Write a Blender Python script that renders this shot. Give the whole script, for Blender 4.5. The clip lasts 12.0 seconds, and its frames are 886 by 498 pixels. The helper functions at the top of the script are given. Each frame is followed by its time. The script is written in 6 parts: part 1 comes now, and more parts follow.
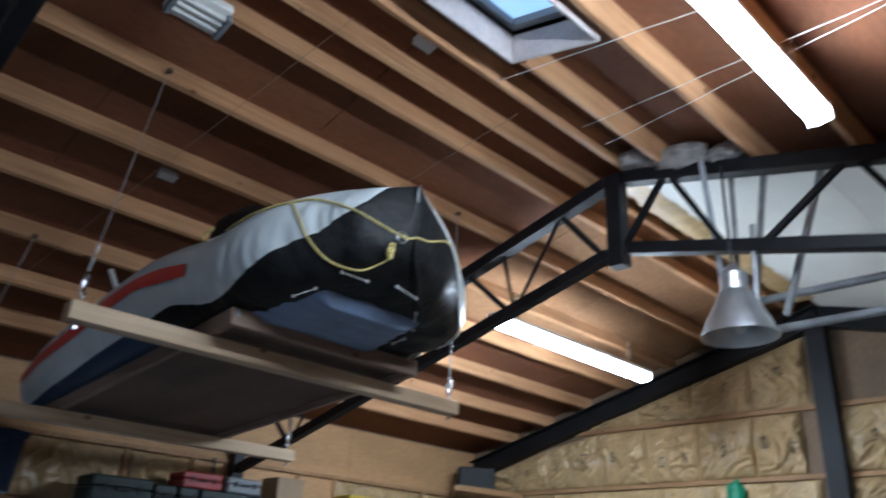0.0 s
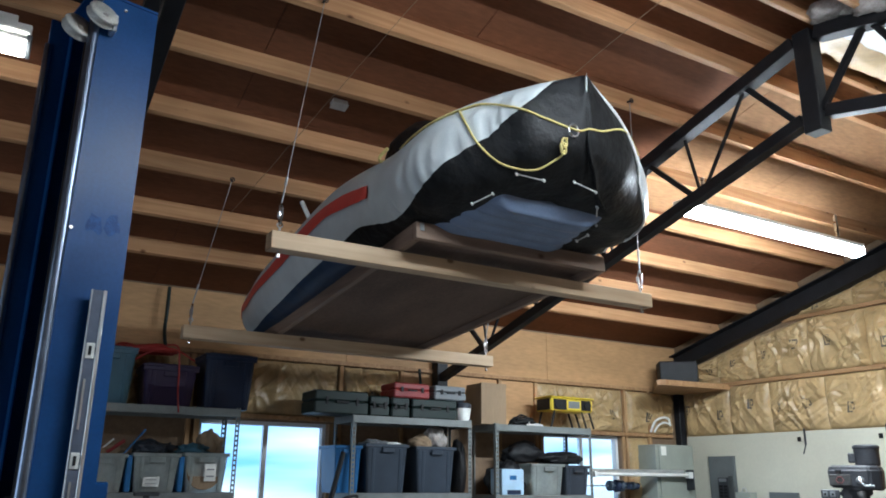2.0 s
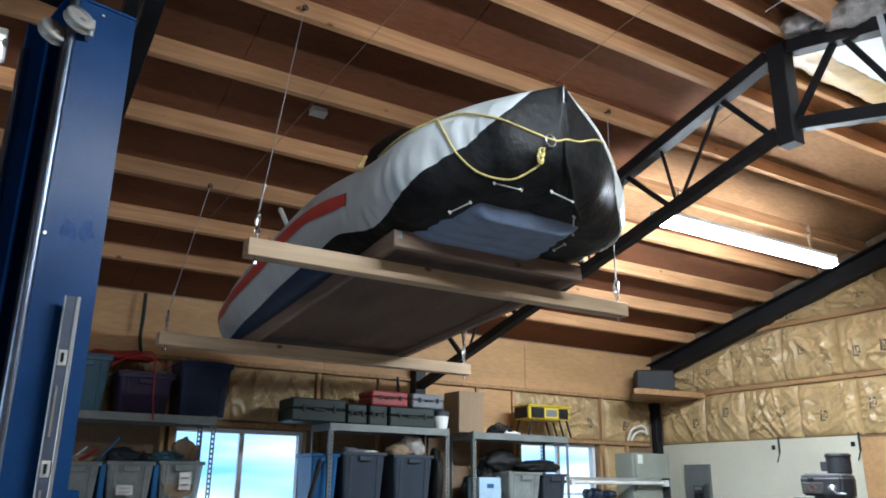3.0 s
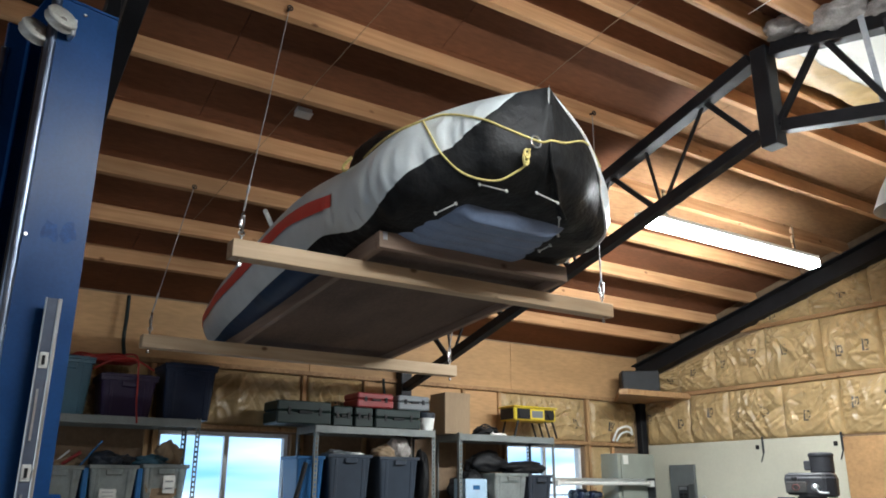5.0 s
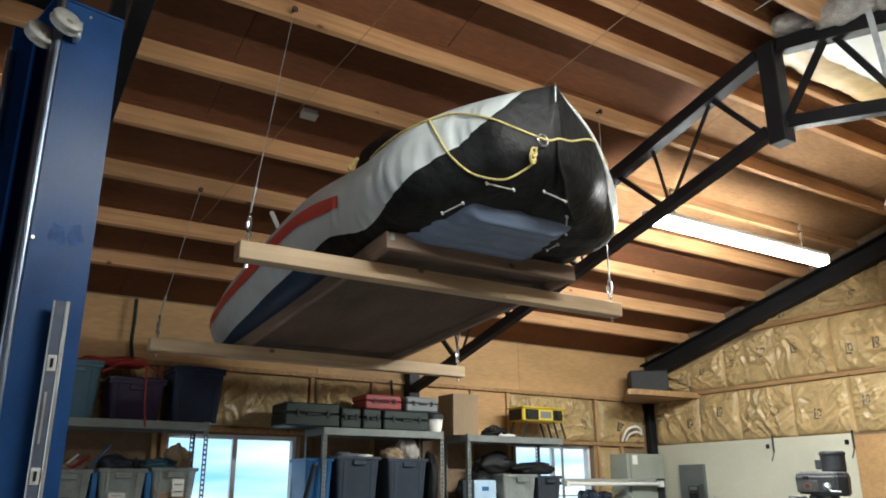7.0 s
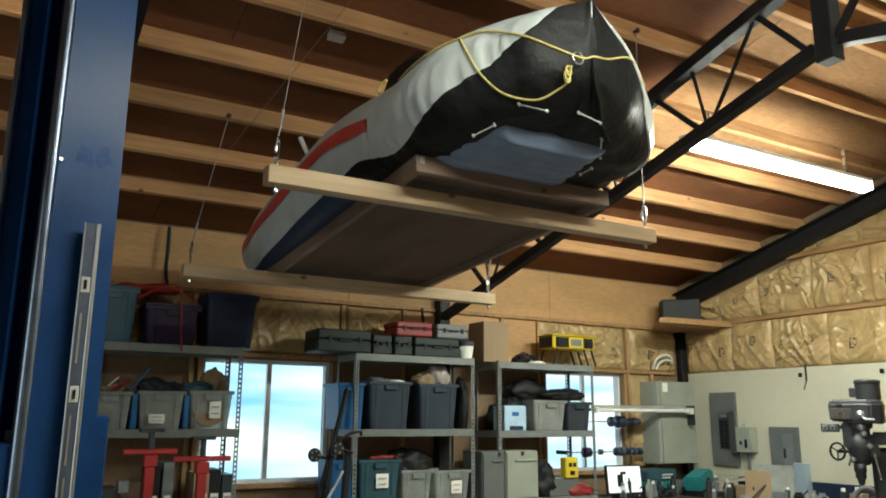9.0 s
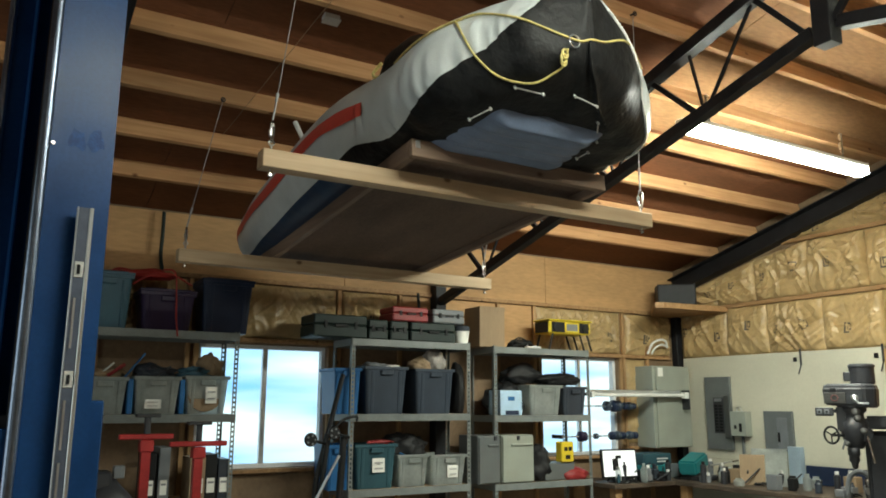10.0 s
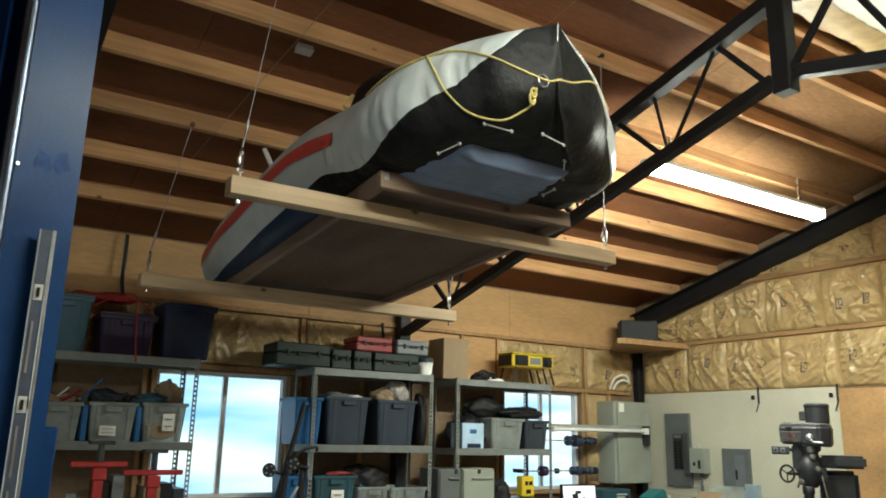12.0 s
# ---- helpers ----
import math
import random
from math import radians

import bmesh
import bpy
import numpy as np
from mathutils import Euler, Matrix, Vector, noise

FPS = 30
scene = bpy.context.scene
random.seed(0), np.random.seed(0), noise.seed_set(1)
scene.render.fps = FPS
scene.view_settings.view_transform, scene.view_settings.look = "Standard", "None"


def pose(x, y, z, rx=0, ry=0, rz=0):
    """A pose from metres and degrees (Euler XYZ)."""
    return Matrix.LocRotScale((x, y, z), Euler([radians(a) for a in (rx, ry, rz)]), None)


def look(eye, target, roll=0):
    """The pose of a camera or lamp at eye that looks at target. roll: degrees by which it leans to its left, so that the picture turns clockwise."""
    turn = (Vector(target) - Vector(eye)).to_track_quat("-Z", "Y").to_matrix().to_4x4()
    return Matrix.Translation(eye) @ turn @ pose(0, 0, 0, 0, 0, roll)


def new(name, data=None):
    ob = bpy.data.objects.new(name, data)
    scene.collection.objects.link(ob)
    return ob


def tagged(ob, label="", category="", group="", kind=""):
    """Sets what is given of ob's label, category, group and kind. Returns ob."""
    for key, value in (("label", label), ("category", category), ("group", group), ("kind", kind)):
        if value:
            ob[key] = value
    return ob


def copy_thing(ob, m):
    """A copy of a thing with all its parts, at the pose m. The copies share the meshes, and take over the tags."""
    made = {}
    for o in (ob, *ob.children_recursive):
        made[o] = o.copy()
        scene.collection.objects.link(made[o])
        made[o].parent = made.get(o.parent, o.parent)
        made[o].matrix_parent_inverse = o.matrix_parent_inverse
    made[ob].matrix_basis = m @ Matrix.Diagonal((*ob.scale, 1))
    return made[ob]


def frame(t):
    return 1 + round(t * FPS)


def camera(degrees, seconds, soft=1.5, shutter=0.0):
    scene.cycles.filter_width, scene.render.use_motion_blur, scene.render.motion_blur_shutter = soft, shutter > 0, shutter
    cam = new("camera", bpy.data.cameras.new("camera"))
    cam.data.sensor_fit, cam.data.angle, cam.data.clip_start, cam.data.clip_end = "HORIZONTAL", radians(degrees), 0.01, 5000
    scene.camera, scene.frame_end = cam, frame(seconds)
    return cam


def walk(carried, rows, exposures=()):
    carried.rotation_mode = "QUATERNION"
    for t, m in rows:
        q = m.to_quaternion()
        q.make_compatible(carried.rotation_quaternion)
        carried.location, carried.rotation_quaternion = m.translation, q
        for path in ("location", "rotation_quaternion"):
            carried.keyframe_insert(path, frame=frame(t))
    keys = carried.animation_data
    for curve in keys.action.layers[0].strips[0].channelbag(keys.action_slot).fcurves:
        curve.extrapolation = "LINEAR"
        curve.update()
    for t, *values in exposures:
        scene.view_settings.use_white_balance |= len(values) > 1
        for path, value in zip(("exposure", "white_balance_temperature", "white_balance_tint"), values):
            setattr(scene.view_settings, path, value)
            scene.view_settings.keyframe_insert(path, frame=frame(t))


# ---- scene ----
cam = camera(59.8, 12.0, 1.8, 0.5)
PATH = [
    (0.0, pose(-0.021, -0.043, 1.607, 113.60, -2.45, -45.10)),
    (0.5, pose(-0.068, 0.006, 1.591, 110.53, -1.35, -37.29)),
    (1.0, pose(-0.037, 0.007, 1.576, 107.52, -1.45, -33.05)),
    (1.5, pose(-0.009, 0.003, 1.574, 106.42, -1.13, -31.32)),
    (2.0, pose(0.008, -0.007, 1.573, 106.59, -0.55, -30.41)),
    (2.5, pose(0.016, -0.019, 1.573, 106.83, -0.26, -30.68)),
    (3.0, pose(0.013, -0.024, 1.572, 107.18, -0.51, -31.93)),
    (5.0, pose(0.018, -0.021, 1.571, 107.31, -0.14, -32.90)),
    (5.5, pose(0.020, -0.019, 1.572, 107.42, 0.05, -33.30)),
    (6.0, pose(0.018, -0.011, 1.572, 107.52, 0.52, -33.29)),
    (6.5, pose(0.018, -0.009, 1.569, 107.64, 0.44, -32.85)),
    (8.5, pose(0.046, 0.037, 1.555, 104.09, -0.21, -30.55)),
    (9.0, pose(0.051, 0.049, 1.548, 102.35, -0.27, -30.12)),
    (9.5, pose(0.059, 0.056, 1.548, 101.36, -0.26, -30.18)),
    (10.0, pose(0.059, 0.060, 1.546, 101.28, -0.17, -30.40)),
    (10.5, pose(0.057, 0.052, 1.551, 101.80, -0.29, -30.70)),
    (11.0, pose(0.051, 0.045, 1.552, 102.63, -0.60, -31.15)),
    (11.5, pose(0.050, 0.037, 1.550, 103.20, -0.68, -31.90)),
    (12.0, pose(0.048, 0.040, 1.551, 103.55, -1.16, -33.17)),
]
EXPOSURES = [(0.0, -0.2, 5100, 8), (0.5, 0.18, 5150, 7), (1.0, 0.32, 5350, 6), (3.0, 0.46, 5550, 7), (5.0, 0.42, 6000, 8), (6.7, 0.42, 6200, 6), (8.4, 0.35, 6850, -3), (12.0, 0.30, 6850, -3)]
walk(cam, PATH, EXPOSURES)

# ---- world, sun, lights ----
world = bpy.data.worlds.new("world")
scene.world = world
world.use_nodes = True
wn = world.node_tree
sky = wn.nodes.new("ShaderNodeTexSky")
sky.sky_type = "NISHITA"
sky.sun_disc = False
sky.sun_elevation, sky.sun_rotation = radians(48), radians(200)
wn.links.new(sky.outputs["Color"], wn.nodes["Background"].inputs["Color"])
wn.nodes["Background"].inputs["Strength"].default_value = 0.14

sun_data = bpy.data.lights.new("sun", "SUN")
sun_data.energy, sun_data.angle, sun_data.color = 2.5, radians(0.5), (1.0, 0.95, 0.88)
sun = new("sun", sun_data)
sun.matrix_world = look((0, 0, 20), (0 + 20 * math.sin(radians(200)) * -0.9, 20 * 0.85, 0))


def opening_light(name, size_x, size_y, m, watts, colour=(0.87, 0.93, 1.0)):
    """An added area lamp that stands for daylight at an opening."""
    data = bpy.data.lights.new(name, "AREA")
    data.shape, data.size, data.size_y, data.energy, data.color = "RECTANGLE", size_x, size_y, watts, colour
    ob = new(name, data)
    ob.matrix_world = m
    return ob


# added fill from the left, set in an assumed doorway out of view
opening_light("assumed_side_light", 3.4, 2.5, look((-4.15, 1.6, 1.45), (0, 1.9, 1.7)), 38)


# ---- materials ----
def nodes_of(name):
    m = bpy.data.materials.new(name)
    m.use_nodes = True
    return m, m.node_tree, m.node_tree.nodes["Principled BSDF"]


def rgba(c, k=1.0):
    return (min(c[0] * k, 1), min(c[1] * k, 1), min(c[2] * k, 1), 1)


def surface(name, base, rough=0.6, metal=0.0, var=0.25, scale=6.0, stretch=(1, 1, 1), bump=0.15, fine=60.0, dark=None, coat=0.0, spec=0.5, piece=0.0, relief=0.004):
    """A paint, plastic or timber: two scales of noise in colour, roughness and relief."""
    m, nt, b = nodes_of(name)
    N, L = nt.nodes.new, nt.links.new
    tc, mp = N("ShaderNodeTexCoord"), N("ShaderNodeMapping")
    mp.inputs["Scale"].default_value = stretch
    L(tc.outputs["Object"], mp.inputs["Vector"])
    big, small = N("ShaderNodeTexNoise"), N("ShaderNodeTexNoise")
    big.inputs["Scale"].default_value, big.inputs["Detail"].default_value = scale, 5
    small.inputs["Scale"].default_value, small.inputs["Detail"].default_value = fine, 3
    for n in (big, small):
        L(mp.outputs["Vector"], n.inputs["Vector"])
    ramp = N("ShaderNodeValToRGB")
    ramp.color_ramp.elements[0].position, ramp.color_ramp.elements[1].position = 0.3, 0.7
    ramp.color_ramp.elements[0].color = rgba(dark) if dark else rgba(base, 1 - var)
    ramp.color_ramp.elements[1].color = rgba(base, 1 + var * 0.5)
    L(big.outputs["Fac"], ramp.inputs["Fac"])
    mix = N("ShaderNodeMix")
    mix.data_type, mix.blend_type = "RGBA", "MULTIPLY"
    mix.inputs["Factor"].default_value = min(1.0, var * 1.5)
    L(ramp.outputs["Color"], mix.inputs[6])
    L(small.outputs["Fac"], mix.inputs[7])
    out = mix.outputs[2]
    gain = N("ShaderNodeMix")
    gain.data_type, gain.blend_type = "RGBA", "MULTIPLY"
    gain.inputs["Factor"].default_value = 1.0
    k = 1 + min(1.0, var * 1.5) * 0.7
    L(out, gain.inputs[6])
    if piece:
        info, rng = N("ShaderNodeObjectInfo"), N("ShaderNodeMapRange")
        rng.inputs["To Min"].default_value, rng.inputs["To Max"].default_value = k * (1 - piece), k * (1 + piece)
        L(info.outputs["Random"], rng.inputs["Value"])
        L(rng.outputs["Result"], gain.inputs[7])
    else:
        gain.inputs[7].default_value = (k, k, k, 1)
    L(gain.outputs[2], b.inputs["Base Color"])
    rr = N("ShaderNodeMapRange")
    rr.inputs["To Min"].default_value, rr.inputs["To Max"].default_value = max(rough - 0.12, 0.04), min(rough + 0.12, 1)
    L(big.outputs["Fac"], rr.inputs["Value"])
    L(rr.outputs["Result"], b.inputs["Roughness"])
    b.inputs["Metallic"].default_value = metal
    b.inputs["Coat Weight"].default_value = coat
    b.inputs["Specular IOR Level"].default_value = spec
    if bump:
        bp = N("ShaderNodeBump")
        bp.inputs["Strength"].default_value, bp.inputs["Distance"].default_value = bump, relief
        L(small.outputs["Fac"], bp.inputs["Height"])
        L(bp.outputs["Normal"], b.inputs["Normal"])
    return m


def timber(name, light, dark, axis, ring=9.0, rough=0.62, knots=True, piece=0.14):
    """Sawn softwood with grain along one axis (0 x, 1 y, 2 z), long bands, pores and knots."""
    m, nt, b = nodes_of(name)
    N, L = nt.nodes.new, nt.links.new
    tc, info = N("ShaderNodeTexCoord"), N("ShaderNodeObjectInfo")
    add = N("ShaderNodeVectorMath")
    add.operation = "MULTIPLY_ADD"
    sc = N("ShaderNodeCombineXYZ")
    for k in range(3):
        sc.inputs[k].default_value = 7.0
    L(info.outputs["Random"], add.inputs[0])
    L(sc.outputs[0], add.inputs[1])
    L(tc.outputs["Object"], add.inputs[2])
    mp = N("ShaderNodeMapping")
    s = [1.0, 1.0, 1.0]
    s[axis] = 0.05
    mp.inputs["Scale"].default_value = s
    L(add.outputs[0], mp.inputs["Vector"])
    grain, pore, blot = N("ShaderNodeTexNoise"), N("ShaderNodeTexNoise"), N("ShaderNodeTexNoise")
    grain.inputs["Scale"].default_value, grain.inputs["Detail"].default_value, grain.inputs["Distortion"].default_value = ring * 3, 4, 0.6
    pore.inputs["Scale"].default_value, pore.inputs["Detail"].default_value = 160, 2
    blot.inputs["Scale"].default_value, blot.inputs["Detail"].default_value = 1.3, 3
    L(mp.outputs["Vector"], grain.inputs["Vector"])
    L(mp.outputs["Vector"], pore.inputs["Vector"])
    L(add.outputs[0], blot.inputs["Vector"])
    ramp = N("ShaderNodeValToRGB")
    ramp.color_ramp.elements[0].position, ramp.color_ramp.elements[1].position = 0.32, 0.68
    ramp.color_ramp.elements[0].color, ramp.color_ramp.elements[1].color = rgba(dark), rgba(light)
    L(grain.outputs["Fac"], ramp.inputs["Fac"])
    bl = N("ShaderNodeMapRange")
    bl.inputs["From Min"].default_value, bl.inputs["From Max"].default_value = 0.3, 0.7
    bl.inputs["To Min"].default_value, bl.inputs["To Max"].default_value = 0.72, 1.12
    L(blot.outputs["Fac"], bl.inputs["Value"])
    pr = N("ShaderNodeMapRange")
    pr.inputs["To Min"].default_value, pr.inputs["To Max"].default_value = 1 - piece, 1 + piece
    L(info.outputs["Random"], pr.inputs["Value"])
    mul = N("ShaderNodeMath")
    mul.operation = "MULTIPLY"
    L(bl.outputs["Result"], mul.inputs[0])
    L(pr.outputs["Result"], mul.inputs[1])
    mix = N("ShaderNodeMix")
    mix.data_type, mix.blend_type = "RGBA", "MULTIPLY"
    mix.inputs["Factor"].default_value = 1
    L(ramp.outputs["Color"], mix.inputs[6])
    L(mul.outputs[0], mix.inputs[7])
    out = mix.outputs[2]
    if knots:
        ks = N("ShaderNodeMapping")
        v = [5.0, 5.0, 5.0]
        v[axis] = 3.4
        ks.inputs["Scale"].default_value = v
        L(add.outputs[0], ks.inputs["Vector"])
        vo = N("ShaderNodeTexVoronoi")
        vo.inputs["Scale"].default_value = 1.0
        L(ks.outputs["Vector"], vo.inputs["Vector"])
        kr = N("ShaderNodeValToRGB")
        kr.color_ramp.elements[0].position, kr.color_ramp.elements[1].position = 0.04, 0.10
        kr.color_ramp.elements[0].color, kr.color_ramp.elements[1].color = (0.22, 0.13, 0.07, 1), (1, 1, 1, 1)
        L(vo.outputs["Distance"], kr.inputs["Fac"])
        km = N("ShaderNodeMix")
        km.data_type, km.blend_type = "RGBA", "MULTIPLY"
        km.inputs["Factor"].default_value = 0.85
        L(out, km.inputs[6])
        L(kr.outputs["Color"], km.inputs[7])
        out = km.outputs[2]
    L(out, b.inputs["Base Color"])
    b.inputs["Roughness"].default_value = rough
    b.inputs["Specular IOR Level"].default_value = 0.3
    bp = N("ShaderNodeBump")
    bp.inputs["Strength"].default_value, bp.inputs["Distance"].default_value = 0.25, 0.003
    L(pore.outputs["Fac"], bp.inputs["Height"])
    L(bp.outputs["Normal"], b.inputs["Normal"])
    return m


def glow(name, colour, strength):
    m, nt, b = nodes_of(name)
    b.inputs["Base Color"].default_value = (0.8, 0.8, 0.8, 1)
    b.inputs["Emission Color"].default_value = rgba(colour)
    b.inputs["Emission Strength"].default_value = strength
    return m


def clear(name, tint=(0.95, 0.97, 1.0), rough=0.02, weight=1.0):
    m, nt, b = nodes_of(name)
    b.inputs["Base Color"].default_value = rgba(tint)
    b.inputs["Roughness"].default_value = rough
    b.inputs["Transmission Weight"].default_value = weight
    b.inputs["IOR"].default_value = 1.12
    return m


M_PURLIN = timber("purlin_fir", (0.56, 0.32, 0.158), (0.41, 0.21, 0.096), 0)
M_STUD = timber("stud_fir", (0.44, 0.27, 0.13), (0.30, 0.17, 0.075), 2)
M_GIRT = timber("girt_fir", (0.42, 0.25, 0.12), (0.28, 0.155, 0.07), 1)
M_BEAM = timber("hanging_beam_pine", (0.62, 0.47, 0.31), (0.48, 0.34, 0.21), 0, knots=True)
M_PLATE = timber("weathered_frame_pine", (0.33, 0.235, 0.175), (0.23, 0.155, 0.11), 0, knots=True)
M_PLATE_Y = timber("weathered_rail_pine", (0.30, 0.21, 0.155), (0.20, 0.135, 0.10), 1, knots=False)
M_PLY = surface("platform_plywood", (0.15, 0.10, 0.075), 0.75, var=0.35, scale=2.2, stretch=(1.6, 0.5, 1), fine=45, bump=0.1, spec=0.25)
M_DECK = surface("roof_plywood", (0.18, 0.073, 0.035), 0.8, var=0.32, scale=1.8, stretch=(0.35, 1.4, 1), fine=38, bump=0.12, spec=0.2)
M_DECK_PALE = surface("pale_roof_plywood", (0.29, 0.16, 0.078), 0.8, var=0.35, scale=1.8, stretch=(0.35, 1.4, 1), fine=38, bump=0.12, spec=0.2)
M_BAND = surface("wall_plywood", (0.46, 0.27, 0.125), 0.65, var=0.28, scale=2.0, stretch=(0.3, 1, 1.4), fine=30, bump=0.08, spec=0.3)
M_STEEL = surface("black_steel", (0.012, 0.012, 0.014), 0.55, var=0.35, scale=9, fine=90, bump=0.1, spec=0.25)
M_BLUE = surface("lift_blue_paint", (0.011, 0.055, 0.18), 0.34, var=0.22, scale=3.5, fine=70, bump=0.03, spec=0.21)
M_BLUE_GLOSS = surface("worn_bare_steel_edge", (0.20, 0.24, 0.32), 0.34, metal=1.0, var=0.25, scale=6, fine=70, bump=0.03)
M_WIRE = surface("dull_wire_rope", (0.30, 0.29, 0.28), 0.5, metal=0.6, var=0.2, scale=40, fine=300, bump=0.2)
M_CHROME = surface("zinc_plated_steel", (0.62, 0.62, 0.62), 0.28, metal=1.0, var=0.15, scale=12, fine=120, bump=0.05)
M_ALU = surface("aluminium", (0.58, 0.60, 0.62), 0.35, metal=0.85, var=0.15, scale=9, fine=140, bump=0.04)
M_GALV = surface("shelf_grey_paint", (0.17, 0.185, 0.18), 0.5, var=0.2, scale=7, fine=80, bump=0.04)
M_KRAFT = surface("kraft_paper", (0.42, 0.292, 0.138), 0.38, var=0.22, scale=5, fine=22, bump=0.35, spec=0.5, piece=0.07, relief=0.012)
M_MARK = surface("printed_mark", (0.075, 0.06, 0.045), 0.6, var=0.3, scale=30)
M_BOARD = surface("cream_wall_board", (0.54, 0.52, 0.42), 0.55, var=0.08, scale=2.2, fine=40, bump=0.05)
M_WHITE = surface("white_wall_board", (0.68, 0.665, 0.61), 0.55, var=0.08, scale=2.2, fine=40, bump=0.05)
M_CONC = surface("concrete", (0.17, 0.165, 0.155), 0.7, var=0.3, scale=1.6, fine=30, bump=0.15)
M_SIDING = surface("plain_sheathing", (0.20, 0.13, 0.075), 0.75, var=0.3, scale=1.6, fine=30, bump=0.1)
M_TUBE = glow("fluorescent_lens", (0.95, 0.96, 0.92), 88.0)
M_TUBE_FAR = glow("fluorescent_lens_bright", (0.95, 0.96, 0.92), 172.0)
M_FIXT = surface("white_enamel", (0.75, 0.74, 0.70), 0.35, var=0.1, scale=8, fine=80, bump=0.02)
M_PANEL_GREY = surface("grey_sash_paint", (0.26, 0.27, 0.29), 0.45, var=0.12, scale=6, fine=60, bump=0.03)
M_SHAFT = surface("pale_shaft_paint", (0.62, 0.54, 0.50), 0.6, var=0.22, scale=3.0, fine=40, bump=0.06)
M_GLASS = clear("window_glass")
M_VINYL = surface("window_white_vinyl", (0.72, 0.73, 0.74), 0.4, var=0.08, scale=6, fine=60, bump=0.02)


# ---- mesh helpers ----
def bx(bm, lo, hi, m=None):
    """A box from corner to corner, in the frame m."""
    (a, b, c), (d, e, f) = lo, hi
    vs = [bm.verts.new((m @ Vector(p)) if m else p) for p in ((a, b, c), (d, b, c), (d, e, c), (a, e, c), (a, b, f), (d, b, f), (d, e, f), (a, e, f))]
    for q in ((3, 2, 1, 0), (4, 5, 6, 7), (0, 1, 5, 4), (1, 2, 6, 5), (2, 3, 7, 6), (3, 0, 4, 7)):
        bm.faces.new([vs[i] for i in q])
    return vs


def soft(bm, w, seg=1):
    """Breaks all edges by w."""
    bmesh.ops.bevel(bm, geom=bm.edges[:], offset=w, segments=seg, affect="EDGES", clamp_overlap=True)
    return bm


def rod(bm, p, q, r0, r1=None, seg=12, caps=True):
    """A round bar from p to q."""
    p, q = Vector(p), Vector(q)
    r1 = r0 if r1 is None else r1
    rot = (q - p).to_track_quat("Z", "Y").to_matrix()
    rings = []
    for c, r in ((p, r0), (q, r1)):
        rings.append([bm.verts.new(c + rot @ Vector((r * math.cos(2 * math.pi * k / seg), r * math.sin(2 * math.pi * k / seg), 0))) for k in range(seg)])
    for k in range(seg):
        bm.faces.new((rings[0][k], rings[0][(k + 1) % seg], rings[1][(k + 1) % seg], rings[1][k]))
    if caps:
        bm.faces.new(rings[0][::-1])
        bm.faces.new(rings[1])


def turned(bm, profile, m=None, seg=24, cap=False):
    """A body of revolution about z from (radius, height) pairs."""
    rings = []
    for r, z in profile:
        ring = []
        for k in range(seg):
            v = Vector((r * math.cos(2 * math.pi * k / seg), r * math.sin(2 * math.pi * k / seg), z))
            ring.append(bm.verts.new(m @ v if m else v))
        rings.append(ring)
    for a, b in zip(rings, rings[1:]):
        for k in range(seg):
            bm.faces.new((a[k], a[(k + 1) % seg], b[(k + 1) % seg], b[k]))
    if cap:
        bm.faces.new(rings[0][::-1])
        bm.faces.new(rings[-1])


def cable(bm, pts, r, seg=6):
    """A round cord along a row of points."""
    pts = [Vector(p) for p in pts]
    rings = []
    for i, p in enumerate(pts):
        d = (pts[min(i + 1, len(pts) - 1)] - pts[max(i - 1, 0)]).normalized()
        rot = d.to_track_quat("Z", "Y").to_matrix()
        rings.append([bm.verts.new(p + rot @ Vector((r * math.cos(2 * math.pi * k / seg), r * math.sin(2 * math.pi * k / seg), 0))) for k in range(seg)])
    for a, b in zip(rings, rings[1:]):
        best = min(range(seg), key=lambda o: sum((a[k].co - b[(k + o) % seg].co).length for k in range(seg)))
        for k in range(seg):
            bm.faces.new((a[k], a[(k + 1) % seg], b[(k + 1 + best) % seg], b[(k + best) % seg]))
    bm.faces.new(rings[0][::-1])
    bm.faces.new(rings[-1])


def smooth_path(pts, n=8):
    """Catmull-Rom through the points."""
    pts = [Vector(p) for p in pts]
    out = []
    for i in range(len(pts) - 1):
        p0, p1, p2, p3 = pts[max(i - 1, 0)], pts[i], pts[i + 1], pts[min(i + 2, len(pts) - 1)]
        for k in range(n):
            t = k / n
            out.append(0.5 * (2 * p1 + (p2 - p0) * t + (2 * p0 - 5 * p1 + 4 * p2 - p3) * t * t + (3 * p1 - p0 - 3 * p2 + p3) * t ** 3))
    return out + [pts[-1]]


def mesh_of(name, bm, material, smooth=False):
    bmesh.ops.recalc_face_normals(bm, faces=bm.faces[:])
    me = bpy.data.meshes.new(name)
    bm.to_mesh(me)
    bm.free()
    me.materials.append(material)
    if smooth:
        for p in me.polygons:
            p.use_smooth = True
    return me


def part(name, bm, material, parent=None, label="", smooth=False):
    """Links a bmesh as one mesh object under a thing or part."""
    ob = new(name, mesh_of(name, bm, material, smooth))
    if parent:
        ob.parent = parent
    if label:
        tagged(ob, label)
    return ob


def thing(name, label, category, m=None, group="", kind=""):
    """An Empty at the thing's base that parents its parts."""
    ob = new(name)
    ob.empty_display_size = 0.1
    if m is not None:
        ob.matrix_world = m
    return tagged(ob, label, category, group, kind)


